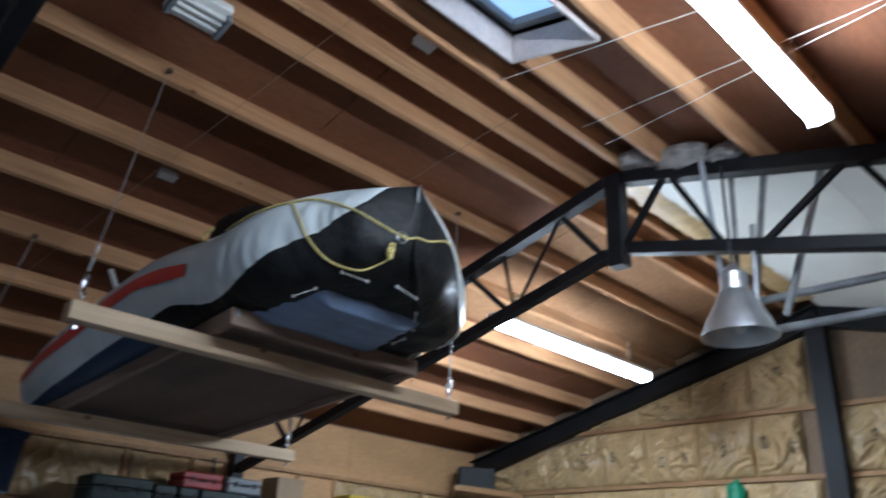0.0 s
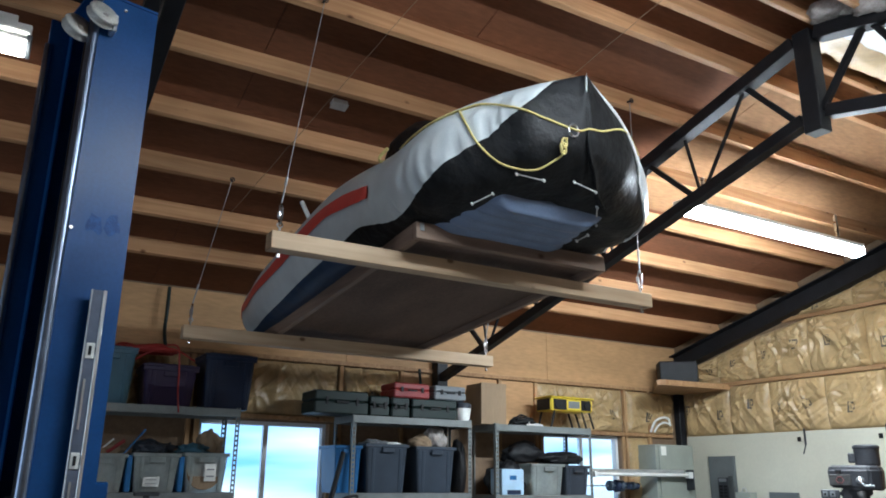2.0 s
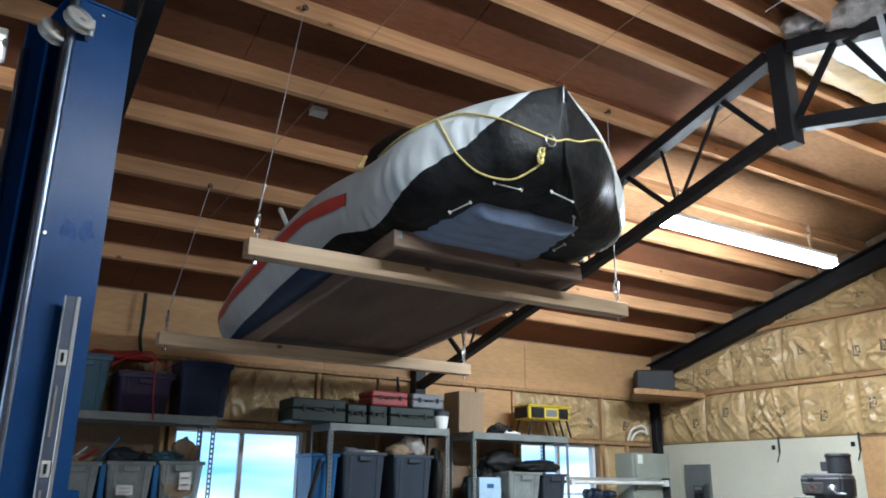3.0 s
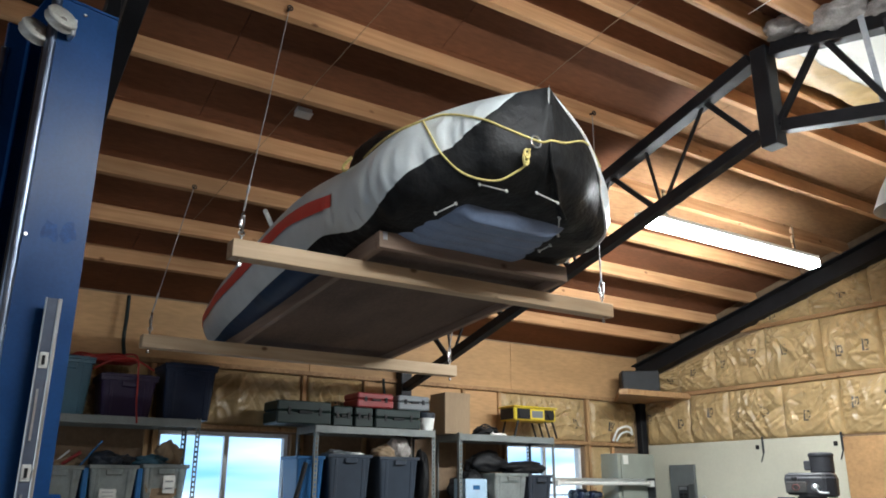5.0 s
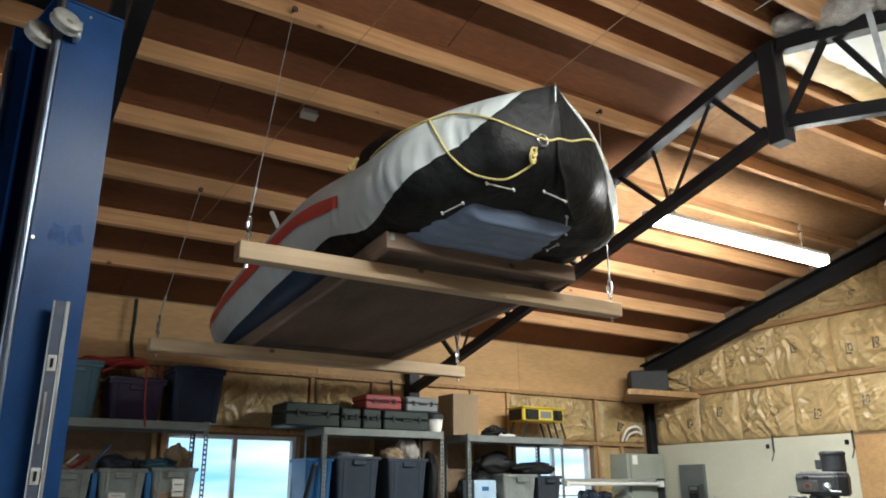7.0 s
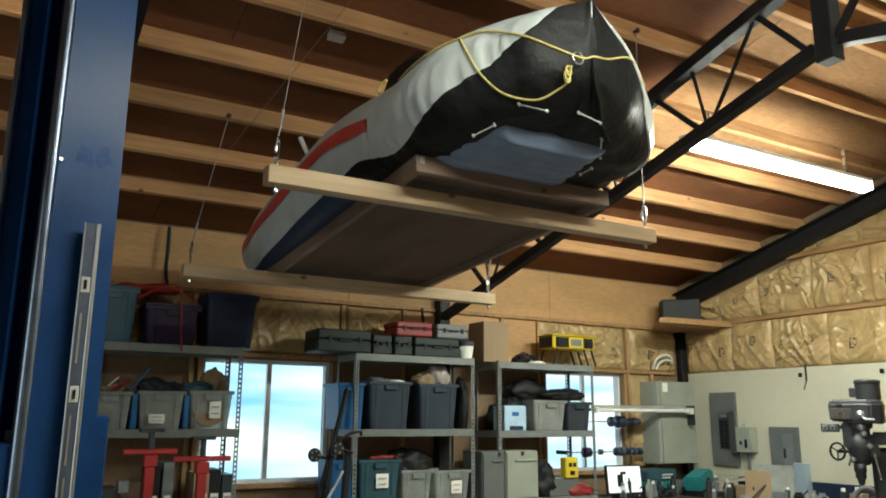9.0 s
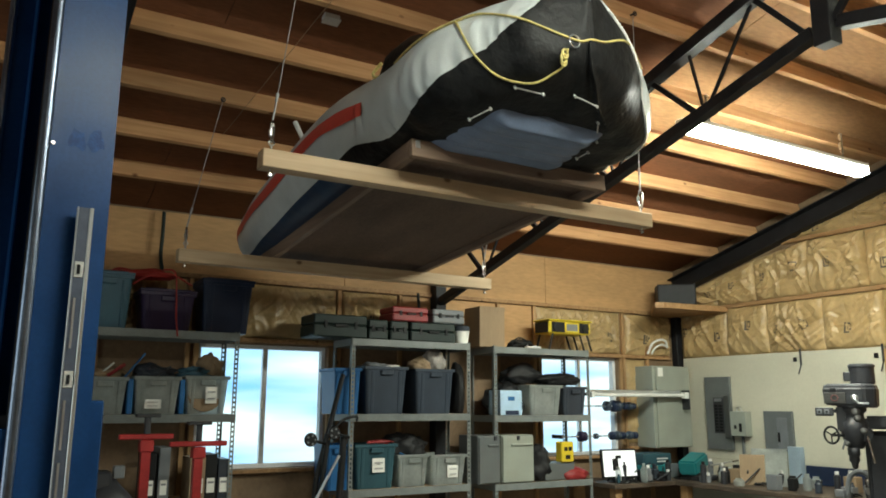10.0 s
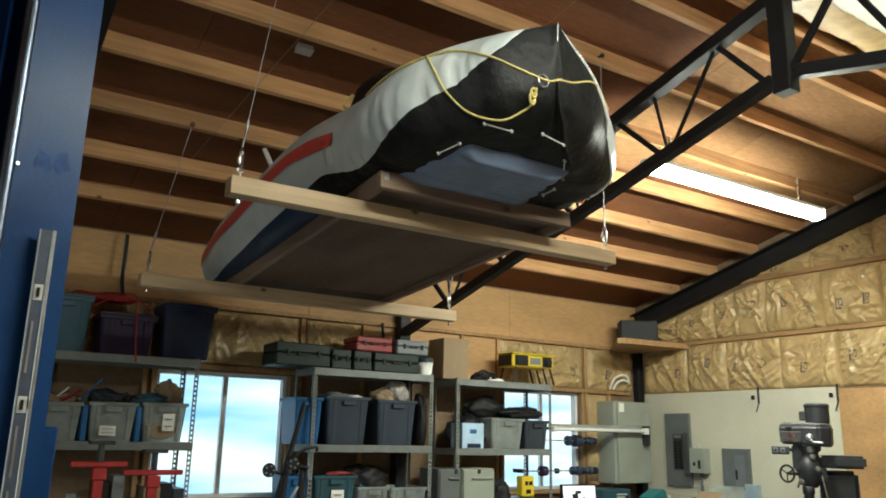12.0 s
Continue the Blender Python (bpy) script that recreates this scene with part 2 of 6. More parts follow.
def boxes(*lohi, bevel=0.0, m=None):
    bm = bmesh.new()
    for lo, hi in lohi:
        bx(bm, lo, hi, m)
    return soft(bm, bevel) if bevel else bm


def rods(*ends, r=0.01, seg=10):
    bm = bmesh.new()
    for p, q in ends:
        rod(bm, p, q, r, seg=seg)
    return bm


# ---- the building ----
RIDGE, SLOPE, TOP = 2.43, 0.26, 4.20      # ridge line, pitch, height of the purlins' undersides at the ridge
EAST, NORTH, WEST, SOUTH = 7.42, 6.88, -4.2, -2.02


def under(y):
    """Height of the purlins' undersides."""
    return TOP - SLOPE * abs(y - RIDGE)


PD = 0.135    # purlin depth

floor = part("floor", boxes(((WEST - 0.3, SOUTH - 0.3, -0.12), (EAST + 0.3, NORTH + 0.3, 0.0))), M_CONC)
tagged(floor, "grey concrete workshop floor slab", "floor", kind="structure")

# north wall with two window openings
WINDOWS = [(1.62, 2.80, 0.98, 2.05), (5.30, 6.43, 0.98, 2.06)]
wall_bm = bmesh.new()
xs = [WEST - 0.2] + [v for w in WINDOWS for v in w[:2]] + [EAST + 0.2]
for i in range(0, len(xs), 2):
    bx(wall_bm, (xs[i], NORTH, 0), (xs[i + 1], NORTH + 0.16, 3.35))
for x0, x1, z0, z1 in WINDOWS:
    bx(wall_bm, (x0, NORTH, 0), (x1, NORTH + 0.16, z0))
    bx(wall_bm, (x0, NORTH, z1), (x1, NORTH + 0.16, 3.35))
wall_north = part("wall_north", wall_bm, M_SIDING)
tagged(wall_north, "timber framed back wall with plywood and paper-faced insulation", "wall", kind="structure")

wall_east = part("wall_east", boxes(((EAST, SOUTH - 0.2, 0), (EAST + 0.16, NORTH, 3.05))), M_SIDING)
bm = bmesh.new()
ring = [(SOUTH - 0.2, 3.05), (NORTH, 3.05), (NORTH, under(NORTH) + PD), (RIDGE, TOP + PD), (SOUTH - 0.2, under(SOUTH) + PD)]
f0 = [bm.verts.new((EAST, y, z)) for y, z in ring]
f1 = [bm.verts.new((EAST + 0.16, y, z)) for y, z in ring]
bm.faces.new(f0), bm.faces.new(f1[::-1])
for i in range(5):
    bm.faces.new((f0[i], f0[(i + 1) % 5], f1[(i + 1) % 5], f1[i]))
tagged(wall_east, "gable end wall with insulation batts over white board", "wall", kind="structure")
part("gable_sheathing", bm, M_SIDING, wall_east)
wall_south = part("wall_south", boxes(((WEST - 0.2, SOUTH - 0.16, 0), (EAST + 0.2, SOUTH, 3.3))), M_SIDING)
tagged(wall_south, "plain sheathed wall opposite the windows", "wall", kind="structure")
# west wall, out of view; its open vehicle doorway is assumed for the side light
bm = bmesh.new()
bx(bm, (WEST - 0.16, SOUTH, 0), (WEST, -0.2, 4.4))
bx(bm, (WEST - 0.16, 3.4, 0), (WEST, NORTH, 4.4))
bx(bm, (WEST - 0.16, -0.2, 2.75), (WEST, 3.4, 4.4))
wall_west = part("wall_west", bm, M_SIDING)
tagged(wall_west, "unseen plain sheathed gable wall with an assumed open doorway", "wall", kind="structure")

# roof deck in sheets, with the skylight opening
SKY = (1.86, 2.478, 1.58, 2.09)


def deck_sheet(bm, x0, x1, y0, y1):
    ps = [(x0, y0), (x1, y0), (x1, y1), (x0, y1)]
    lo = [bm.verts.new((x, y, under(y) + PD)) for x, y in ps]
    hi = [bm.verts.new((x, y, under(y) + PD + 0.018)) for x, y in ps]
    bm.faces.new(lo[::-1]), bm.faces.new(hi)
    for i in range(4):
        bm.faces.new((lo[i], lo[(i + 1) % 4], hi[(i + 1) % 4], hi[i]))


bm, pale = bmesh.new(), bmesh.new()
TRUSS_X = 4.22      # where the paler deck begins, past the truss
G = 0.0025
for row, (ya, yb) in enumerate([(2.43, 3.38), (3.38, 4.48), (4.48, 5.58), (5.58, 7.1)]):
    x = WEST - 0.2 - (row % 2) * 1.1
    while x < EAST + 0.2:
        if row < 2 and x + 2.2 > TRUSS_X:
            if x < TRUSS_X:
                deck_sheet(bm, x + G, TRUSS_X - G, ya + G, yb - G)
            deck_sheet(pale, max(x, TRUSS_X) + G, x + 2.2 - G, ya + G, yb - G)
        else:
            deck_sheet(bm, x + G, x + 2.2 - G, ya + G, yb - G)
        x += 2.2
for ya, yb in [(SKY[2], SKY[3]), (SKY[3], RIDGE)]:
    for xa, xb in ([(WEST - 0.2, 0.0), (0.0, SKY[0]), (SKY[1], 4.9), (4.9, EAST + 0.2)] if ya < 1.9 else [(WEST - 0.2, 0.0), (0.0, 3.2), (3.2, EAST + 0.2)]):
        deck_sheet(bm, xa + G, xb - G, ya + G, yb - G)
for row, (ya, yb) in enumerate([(-2.2, -0.71), (-0.71, 0.39), (0.39, SKY[2])]):
    x = WEST - 0.2 - (row % 2) * 1.1
    while x < EAST + 0.2:
        deck_sheet(bm, x + G, x + 2.2 - G, ya + G, yb - G)
        x += 2.2
ceiling = part("ceiling", bm, M_DECK)
tagged(ceiling, "dark brown plywood roof deck seen from below", "ceiling", kind="structure")
roof_cover = bmesh.new()
for sgn in (1, -1):
    ys = (RIDGE, NORTH + 0.4) if sgn > 0 else (SOUTH - 0.4, RIDGE)
    spans = [(WEST - 0.3, EAST + 0.3, ys[0], ys[1])] if sgn > 0 else [(WEST - 0.3, SKY[0], ys[0], ys[1]), (SKY[1], EAST + 0.3, ys[0], ys[1]), (SKY[0], SKY[1], ys[0], SKY[2]), (SKY[0], SKY[1], SKY[3], ys[1])]
    for x0, x1, y0, y1 in spans:
        ps = [(x0, y0), (x1, y0), (x1, y1), (x0, y1)]
        lo = [roof_cover.verts.new((px, py, under(py) + PD + 0.03)) for px, py in ps]
        hi = [roof_cover.verts.new((px, py, under(py) + PD + 0.07)) for px, py in ps]
        roof_cover.faces.new(lo[::-1]), roof_cover.faces.new(hi)
        for i in range(4):
            roof_cover.faces.new((lo[i], lo[(i + 1) % 4], hi[(i + 1) % 4], hi[i]))
roof = part("roof", roof_cover, M_STEEL)
tagged(roof, "dark metal roofing above the plywood deck", "roof", kind="structure")

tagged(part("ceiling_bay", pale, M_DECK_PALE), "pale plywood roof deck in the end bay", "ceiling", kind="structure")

# purlins
PURLINS = [6.13, 5.58, 5.03, 4.48, 3.93, 3.38, 2.85, 2.60, 2.32, 2.03, 1.465, 0.94, 0.39, -0.16, -0.71, -1.26, -1.80]
for i, y in enumerate(PURLINS):
    s = SLOPE if y < RIDGE else -SLOPE
    bm = bmesh.new()
    tilt = Matrix.Translation((0, y, under(y))) @ Matrix.Rotation(math.atan(s), 4, "X")
    cuts = [WEST, EAST] if y != 2.03 else [WEST, SKY[0] - 0.04, SKY[1] + 0.04, EAST]
    for k in range(0, len(cuts), 2):
        bx(bm, (cuts[k], 0.0, 0), (cuts[k + 1], 0.040, PD), tilt)
    soft(bm, 0.003)
    ob = part("roof_purlin", bm, M_PURLIN)
    tagged(ob, "knotty fir roof purlin carrying the plywood deck", "purlin", "roof purlins", "structure")

# steel truss and gable rafter
TX = 3.955


def bar_yz(bm, a, b, x, wx, h):
    """A flat steel bar in a plane of constant x from a to b (y, z), h high and wx wide."""
    a, b = Vector((x, a[0], a[1])), Vector((x, b[0], b[1]))
    d = b - a
    rot = Matrix.Rotation(math.atan2(d.z, d.y), 4, "X")
    bx(bm, (-wx / 2, 0, -h / 2), (wx / 2, d.length, h / 2), Matrix.Translation(a) @ rot)


def steel_truss(x, label):
    t = thing("roof_truss", label, "truss", pose(x, 0, 0), "steel roof trusses", "structure")
    for sgn in (1, -1):
        yr, ye = RIDGE + sgn * 0.075, (NORTH - 0.1 if sgn > 0 else SOUTH + 0.1)
        bm = bmesh.new()
        bar_yz(bm, (yr, under(yr) - 0.045), (ye, under(ye) - 0.045), 0, 0.10, 0.085)
        part("top_chord", soft(bm, 0.004), M_STEEL, t)
        bm = bmesh.new()
        bar_yz(bm, (yr, under(yr) - 0.555), (ye, under(ye) - 0.53), 0, 0.08, 0.075)
        part("bottom_chord", soft(bm, 0.004), M_STEEL, t)
        if sgn > 0:
            webs = [(0.12, 0.45, 0.034)]
            for k in range(4):
                o = 0.87 * k
                webs += [(0.86 + o, 0.47 + o, 0.018), (0.89 + o, 0.99 + o, 0.016), (0.935 + o, 1.33 + o, 0.034)]
        else:
            webs = [(0.04, 0.34, 0.034)]
            for k in range(4):
                o = 1.07 * k
                webs += [(0.70 + o, 0.40 + o, 0.034), (0.92 + o, 1.40 + o, 0.034)]
        for low, high, w in webs:
            ya, yb = RIDGE + sgn * high, RIDGE + sgn * low
            if SOUTH < ya < NORTH and SOUTH < yb < NORTH:
                bm = bmesh.new()
                bar_yz(bm, (yb, under(yb) - 0.54), (ya, under(ya) - 0.07), 0, w, w)
                part("web_bar", bm, M_STEEL, t)
    part("king_post", boxes(((-0.052, RIDGE - 0.05, TOP - 0.68), (0.052, RIDGE + 0.062, TOP - 0.02)), bevel=0.005), M_STEEL, t)
    part("foot_column", boxes(((-0.06, NORTH - 0.14, 0), (0.06, NORTH - 0.02, 2.75)), bevel=0.005), M_STEEL, t)
    return t


truss = steel_truss(TX, "black painted steel truss under timber purlins")
copy_thing(truss, pose(0.44, 0, 0))

gable = thing("gable_rafter", "black steel rafter along the gable wall top", "rafter", kind="structure")
for sgn in (1, -1):
    ye = NORTH - 0.05 if sgn > 0 else SOUTH + 0.05
    bm = bmesh.new()
    bar_yz(bm, (RIDGE, TOP - 0.10), (ye, under(ye) - 0.10), EAST - 0.03, 0.06, 0.2)
    bar_yz(bm, (RIDGE, TOP - 0.006), (ye, under(ye) - 0.006), EAST - 0.09, 0.13, 0.012)
    bar_yz(bm, (RIDGE, TOP - 0.20), (ye, under(ye) - 0.20), EAST - 0.09, 0.13, 0.014)
    part("channel", bm, M_STEEL, gable)
corner_column = part("corner_column", boxes(((EAST - 0.11, NORTH - 0.11, 0), (EAST - 0.02, NORTH - 0.02, 3.0)), bevel=0.004), M_STEEL)
tagged(corner_column, "black steel column in the wall corner", "column", kind="structure")
gable_column = part("gable_column", boxes(((EAST - 0.16, 2.36, 0), (EAST - 0.02, 2.54, TOP - 0.2)), bevel=0.004), M_STEEL)
tagged(gable_column, "black steel column under the ridge at the gable", "column", kind="structure")


# ---- the hanging platform ----
PA, PB = (3.38, 2.685), (5.21, 2.535)     # where the platform lies on the two beams


def plat(y):
    """Height of the platform's underside."""
    return PA[1] + (y - PA[0]) * (PB[1] - PA[1]) / (PB[0] - PA[0])


def shackle(parent, x, y, z):
    """Eye bolt, oval link and cable clamp over a beam end."""
    bm = bmesh.new()
    rod(bm, (x, y, z - 0.11), (x, y, z + 0.03), 0.005)
    cable(bm, [(x + 0.013 * math.cos(a), y, z + 0.043 + 0.013 * math.sin(a)) for a in np.linspace(0, 2 * math.pi, 13)], 0.004)
    rod(bm, (x, y, z - 0.118), (x, y, z - 0.104), 0.011, seg=6)
    part("eye_bolt", bm, M_CHROME, parent, "zinc plated eye bolt")
    bm = bmesh.new()
    cable(bm, [(x, y + 0.018 * math.sin(a), z + 0.098 + 0.052 * math.cos(a)) for a in np.linspace(0, 2 * math.pi, 19)], 0.006, 8)
    rod(bm, (x, y + 0.018, z + 0.085), (x, y + 0.018, z + 0.112), 0.011, seg=6)
    part("quick_link", bm, M_CHROME, parent, "zinc plated screw link")


def hanging_beam(x0, x1, y, z0, z1, hooks, label):
    t = thing("hanging_beam", label, "beam", pose(0, 0, 0), "platform hanging beams")
    part("timber", boxes(((x0, y, z0), (x1, y + 0.089, z1)), bevel=0.003), M_BEAM, t)
    for x, hx, hy in hooks:
        yc = y + 0.045
        shackle(t, x, yc, z1)
        zt = under(hy) + (0.02 if hy < 4 else -0.005)
        lo, hi = Vector((x, yc, z1 + 0.15)), Vector((hx, hy - 0.012, zt))
        d = (hi - lo).normalized()
        bm = bmesh.new()
        rod(bm, lo, hi, 0.0026, seg=6)
        part("wire_rope", bm, M_WIRE, t, "thin steel wire rope")
        bm = bmesh.new()
        rod(bm, lo + d * 0.10, lo + d * 0.14, 0.0075, seg=8)
        rod(bm, lo - d * 0.02, lo + d * 0.10, 0.0052, seg=6)
        part("crimp_sleeve", bm, M_WIRE, t, "crimped aluminium sleeve")
        bm = bmesh.new()
        rod(bm, (hx, hy + 0.02, zt + 0.02), (hx, hy - 0.03, zt + 0.012), 0.006)
        cable(bm, [(hx + 0.014 * math.cos(a), hy - 0.03, zt + 0.012 + 0.014 * math.sin(a)) for a in np.linspace(0, 2 * math.pi, 11)], 0.004)
        part("screw_eye", bm, M_STEEL, t)
    return t


hanging_beam(1.045, 3.475, 3.36, 2.597, 2.683, [(1.095, 1.235, 3.38), (3.425, 3.40, 3.38)], "knotty pine beam hung level on wire ropes")
hanging_beam(1.066, 3.522, 5.19, 2.447, 2.533, [(1.115, 1.245, 5.03), (3.48, 3.50, 5.03)], "weathered pine beam hung on wire ropes")

PX0, PX1, PY0, PY1 = 1.71, 2.93, 3.17, 5.60
tilt = Matrix.Translation((0, PA[0], PA[1])) @ Matrix.Rotation(math.atan2(PB[1] - PA[1], PB[0] - PA[0]), 4, "X")
deck = thing("platform", "weathered plywood platform with timber edge frame on beams", "platform")
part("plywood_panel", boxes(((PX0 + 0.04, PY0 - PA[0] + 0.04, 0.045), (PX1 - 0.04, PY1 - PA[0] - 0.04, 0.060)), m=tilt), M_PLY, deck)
part("front_rail", boxes(((PX0, PY0 - PA[0], 0.002), (PX1, PY0 - PA[0] + 0.038, 0.091)), bevel=0.003, m=tilt), M_PLATE, deck)
part("back_rail", boxes(((PX0, PY1 - PA[0] - 0.038, 0.002), (PX1, PY1 - PA[0], 0.091)), bevel=0.003, m=tilt), M_PLATE, deck)
part("side_rail", boxes(((PX0, PY0 - PA[0] + 0.04, 0.002), (PX0 + 0.038, PY1 - PA[0] - 0.04, 0.091)), bevel=0.003, m=tilt), M_PLATE_Y, deck)
part("side_rail", boxes(((PX1 - 0.038, PY0 - PA[0] + 0.04, 0.002), (PX1, PY1 - PA[0] - 0.04, 0.091)), bevel=0.003, m=tilt), M_PLATE_Y, deck)
part("corner_plate", boxes(((PX0 + 0.02, PY0 - PA[0] - 0.003, 0.045), (PX0 + 0.045, PY0 - PA[0] - 0.0005, 0.085)), m=tilt), M_ALU, deck)

# ---- the inflatable boat ----
M_GREY = surface("grey_boat_fabric", (0.55, 0.585, 0.59), 0.36, var=0.12, scale=5, fine=160, bump=0.06, spec=0.5)
M_BLACK = surface("black_boat_fabric", (0.0125, 0.0125, 0.013), 0.5, var=0.5, scale=6, fine=22, bump=0.6, spec=0.2, relief=0.012)
M_NAVY = surface("dark_blue_boat_fabric", (0.010, 0.035, 0.085), 0.45, var=0.3, scale=6, fine=120, bump=0.15)
M_RED = surface("red_boat_stripe", (0.60, 0.07, 0.055), 0.42, var=0.15, scale=8, fine=120, bump=0.05)
M_PAD = surface("blue_grey_pad_fabric", (0.19, 0.245, 0.37), 0.5, var=0.2, scale=6, fine=120, bump=0.1)
M_ROPE = surface("yellow_rope", (0.58, 0.48, 0.17), 0.7, var=0.3, scale=60, fine=400, bump=0.4)
M_LACE = surface("white_cord", (0.72, 0.71, 0.68), 0.6, var=0.15, scale=60, fine=300, bump=0.3)


def hermite(x, xs, vs):
    """Smooth curve through the pairs xs, vs."""
    i = min(max(int(np.searchsorted(xs, x)) - 1, 0), len(xs) - 2)
    h = xs[i + 1] - xs[i]
    u = min(max((x - xs[i]) / h, 0.0), 1.0)

    def slope(k):
        if k == 0 or k == len(xs) - 1:
            a, b = (0, 1) if k == 0 else (k - 1, k)
            return (vs[b] - vs[a]) / (xs[b] - xs[a])
        return (vs[k + 1] - vs[k - 1]) / (xs[k + 1] - xs[k - 1])

    m0, m1 = slope(i) * h, slope(i + 1) * h
    return (2 * u ** 3 - 3 * u * u + 1) * vs[i] + (u ** 3 - 2 * u * u + u) * m0 + (3 * u * u - 2 * u ** 3) * vs[i + 1] + (u ** 3 - u * u) * m1


K_Y = [2.414, 2.44, 2.52, 2.66, 2.90, 3.30, 4.00, 4.80, 5.45, 5.92, 6.14]
K_W = [0.012, 0.056, 0.28, 0.449, 0.691, 0.716, 0.764, 0.775, 0.73, 0.591, 0.1]
K_T = [3.366, 3.375, 3.36, 3.37, 3.305, 3.25, 3.268, 3.125, 3.045, 2.958, 2.9]
K_B = [3.28, 3.10, 2.98, 2.91, 2.845, 2.775, 2.71, 2.645, 2.60, 2.60, 2.70]
K_C = [2.180, 2.192, 2.215, 2.268, 2.315, 2.285, 2.285, 2.285, 2.285, 2.285, 2.285]
K_EDGE_Y = [2.40, 2.45, 2.495, 2.509, 2.553, 2.617, 2.676, 2.784, 2.951, 3.147, 3.303, 3.46, 3.577, 3.80, 4.05, 4.42, 4.89, 6.14]
K_EDGE_T = [0.84, 0.80, 0.72, 0.616, 0.565, 0.542, 0.519, 0.496, 0.451, 0.411, 0.405, 0.439, 0.456, 0.44, 0.428, 0.416, 0.399, 0.39]
L_Y, L_T = [2.40, 2.475, 2.514, 2.558, 2.676, 2.755, 2.956, 3.3, 6.14], [0.80, 0.656, 0.61, 0.56, 0.505, 0.455, 0.405, 0.40, 0.39]
C_Y, C_T = [2.41, 2.432, 2.455, 2.539, 2.75, 3.1], [0.0, 0.03, 0.11, 0.23, 0.27, 0.26]


def hull_point(y, t, side, off=0.0):
    """A point of the boat's skin: y along it, t from the keel (0) round the tube to the cockpit (1), side -1 or 1."""
    w, zt, zb = hermite(y, K_Y, K_W), hermite(y, K_Y, K_T), hermite(y, K_Y, K_B)
    r = min(0.25, w * 0.62)
    h = (zt - zb) / 2
    cx, cz = w - r, (zt + zb) / 2
    if t < 0.3:
        x, z, nx, nz = cx * t / 0.3, zb, 0, -1
    elif t < 0.85:
        a = math.radians(-90 + (t - 0.3) / 0.55 * 200)
        ca, sa = math.cos(a), math.sin(a)
        if sa < 0:
            x, z = cx + r * abs(ca) ** 0.72, cz - h * abs(sa) ** 0.78
        else:
            x, z = cx + r * ca, cz + h * sa
        nx, nz = ca, sa
    else:
        a, u = math.radians(110), (t - 0.85) / 0.15
        x0, z0 = cx + r * math.cos(a), cz + h * math.sin(a)
        zf = max(zb + 0.10, z0 - 0.30)
        x, z, nx, nz = x0 * (1 - u), z0 + (zf - z0) * min(1, u * 3), 0, 1
    up = t - hermite(y, K_EDGE_Y, K_EDGE_T) - 0.03
    ruck = (0.010 * math.sin(y * 70 + math.sin(y * 13) * 2 + up * 14) + 0.009 * math.sin(y * 111 + math.sin(y * 19) * 3 - up * 20)) * math.exp(-(up / (0.06 + 0.022 * math.sin(y * 17))) ** 2) * max(0.15, min(1.0, (3.7 - y) / 0.5)) * max(0.0, min(1.0, (y - 2.50) / 0.2))
    if t < 0.6:
        k = max(0.0, min(1.0, (3.5 - y) / 0.5)) * min(1.0, (y - 2.4) / 0.08) * min(1.0, t / 0.04)
        ruck += k * (0.006 * math.sin(11 * x + 17 * z + side) + 0.004 * math.sin(25 * x - 9 * z + 2 * side) + 0.003 * math.sin(31 * y + 13 * x))
    if y < 3.0:
        d = side * t - hermite(y, C_Y, C_T)
        ruck += (0.020 * math.exp(-(d / 0.042) ** 2) - 0.010 * math.exp(-((d + 0.08) / 0.06) ** 2)) * max(0.0, min(1.0, (y - 2.418) / 0.03)) * min(1.0, (3.0 - y) / 0.35)
    return (hermite(y, K_Y, K_C) + side * (x + nx * (off + ruck)), y, z + nz * (off + ruck))


def skin(ys, t_of, nt, sides, off=0.0):
    """A patch of the boat's skin over the stations ys; t_of(y, side) gives its two edges round the section."""
    bm = bmesh.new()
    for side in sides:
        grid = []
        for y in ys:
            a, b = t_of(y, side)
            grid.append([bm.verts.new(hull_point(y, a + (b - a) * j / nt, side, off)) for j in range(nt + 1)])
        for p, q in zip(grid, grid[1:]):
            for j in range(nt):
                bm.faces.new((p[j], q[j], q[j + 1], p[j + 1]))
    bmesh.ops.remove_doubles(bm, verts=bm.verts[:], dist=0.0004)
    return bm


def edge_t(y, side):
    """Where the dark underside ends; it reaches higher on the laced side of the bow."""
    return min(1.0, hermite(y, K_EDGE_Y, K_EDGE_T)) if side < 0 else hermite(y, L_Y, L_T)


YA, YB, YM = 2.414, 6.14, 3.80
STATIONS = [YA + (YM - YA) * (k / 84) ** 1.7 for k in range(85)] + [YM + (YB - YM) * k / 84 for k in range(1, 85)]
S_Y, S_LO, S_HI = [3.421, 3.66, 3.93, 4.16, 4.6, 5.1, 6.1], [0.530, 0.539, 0.546, 0.541, 0.529, 0.528, 0.52], [0.562, 0.582, 0.588, 0.588, 0.576, 0.565, 0.55]
boat = thing("inflatable_kayak", "grey and black inflatable kayak with red stripes on a platform", "kayak")
part("bow_bottom", skin(STATIONS[:85], lambda y, side: (0.0, edge_t(y, side)), 40, (-1, 1)), M_BLACK, boat, "black rubberised hull underside", True)
part("stern_bottom", skin(STATIONS[84:], lambda y, side: (0.0, edge_t(y, side)), 16, (-1, 1)), M_NAVY, boat, "dark blue hull underside", True)
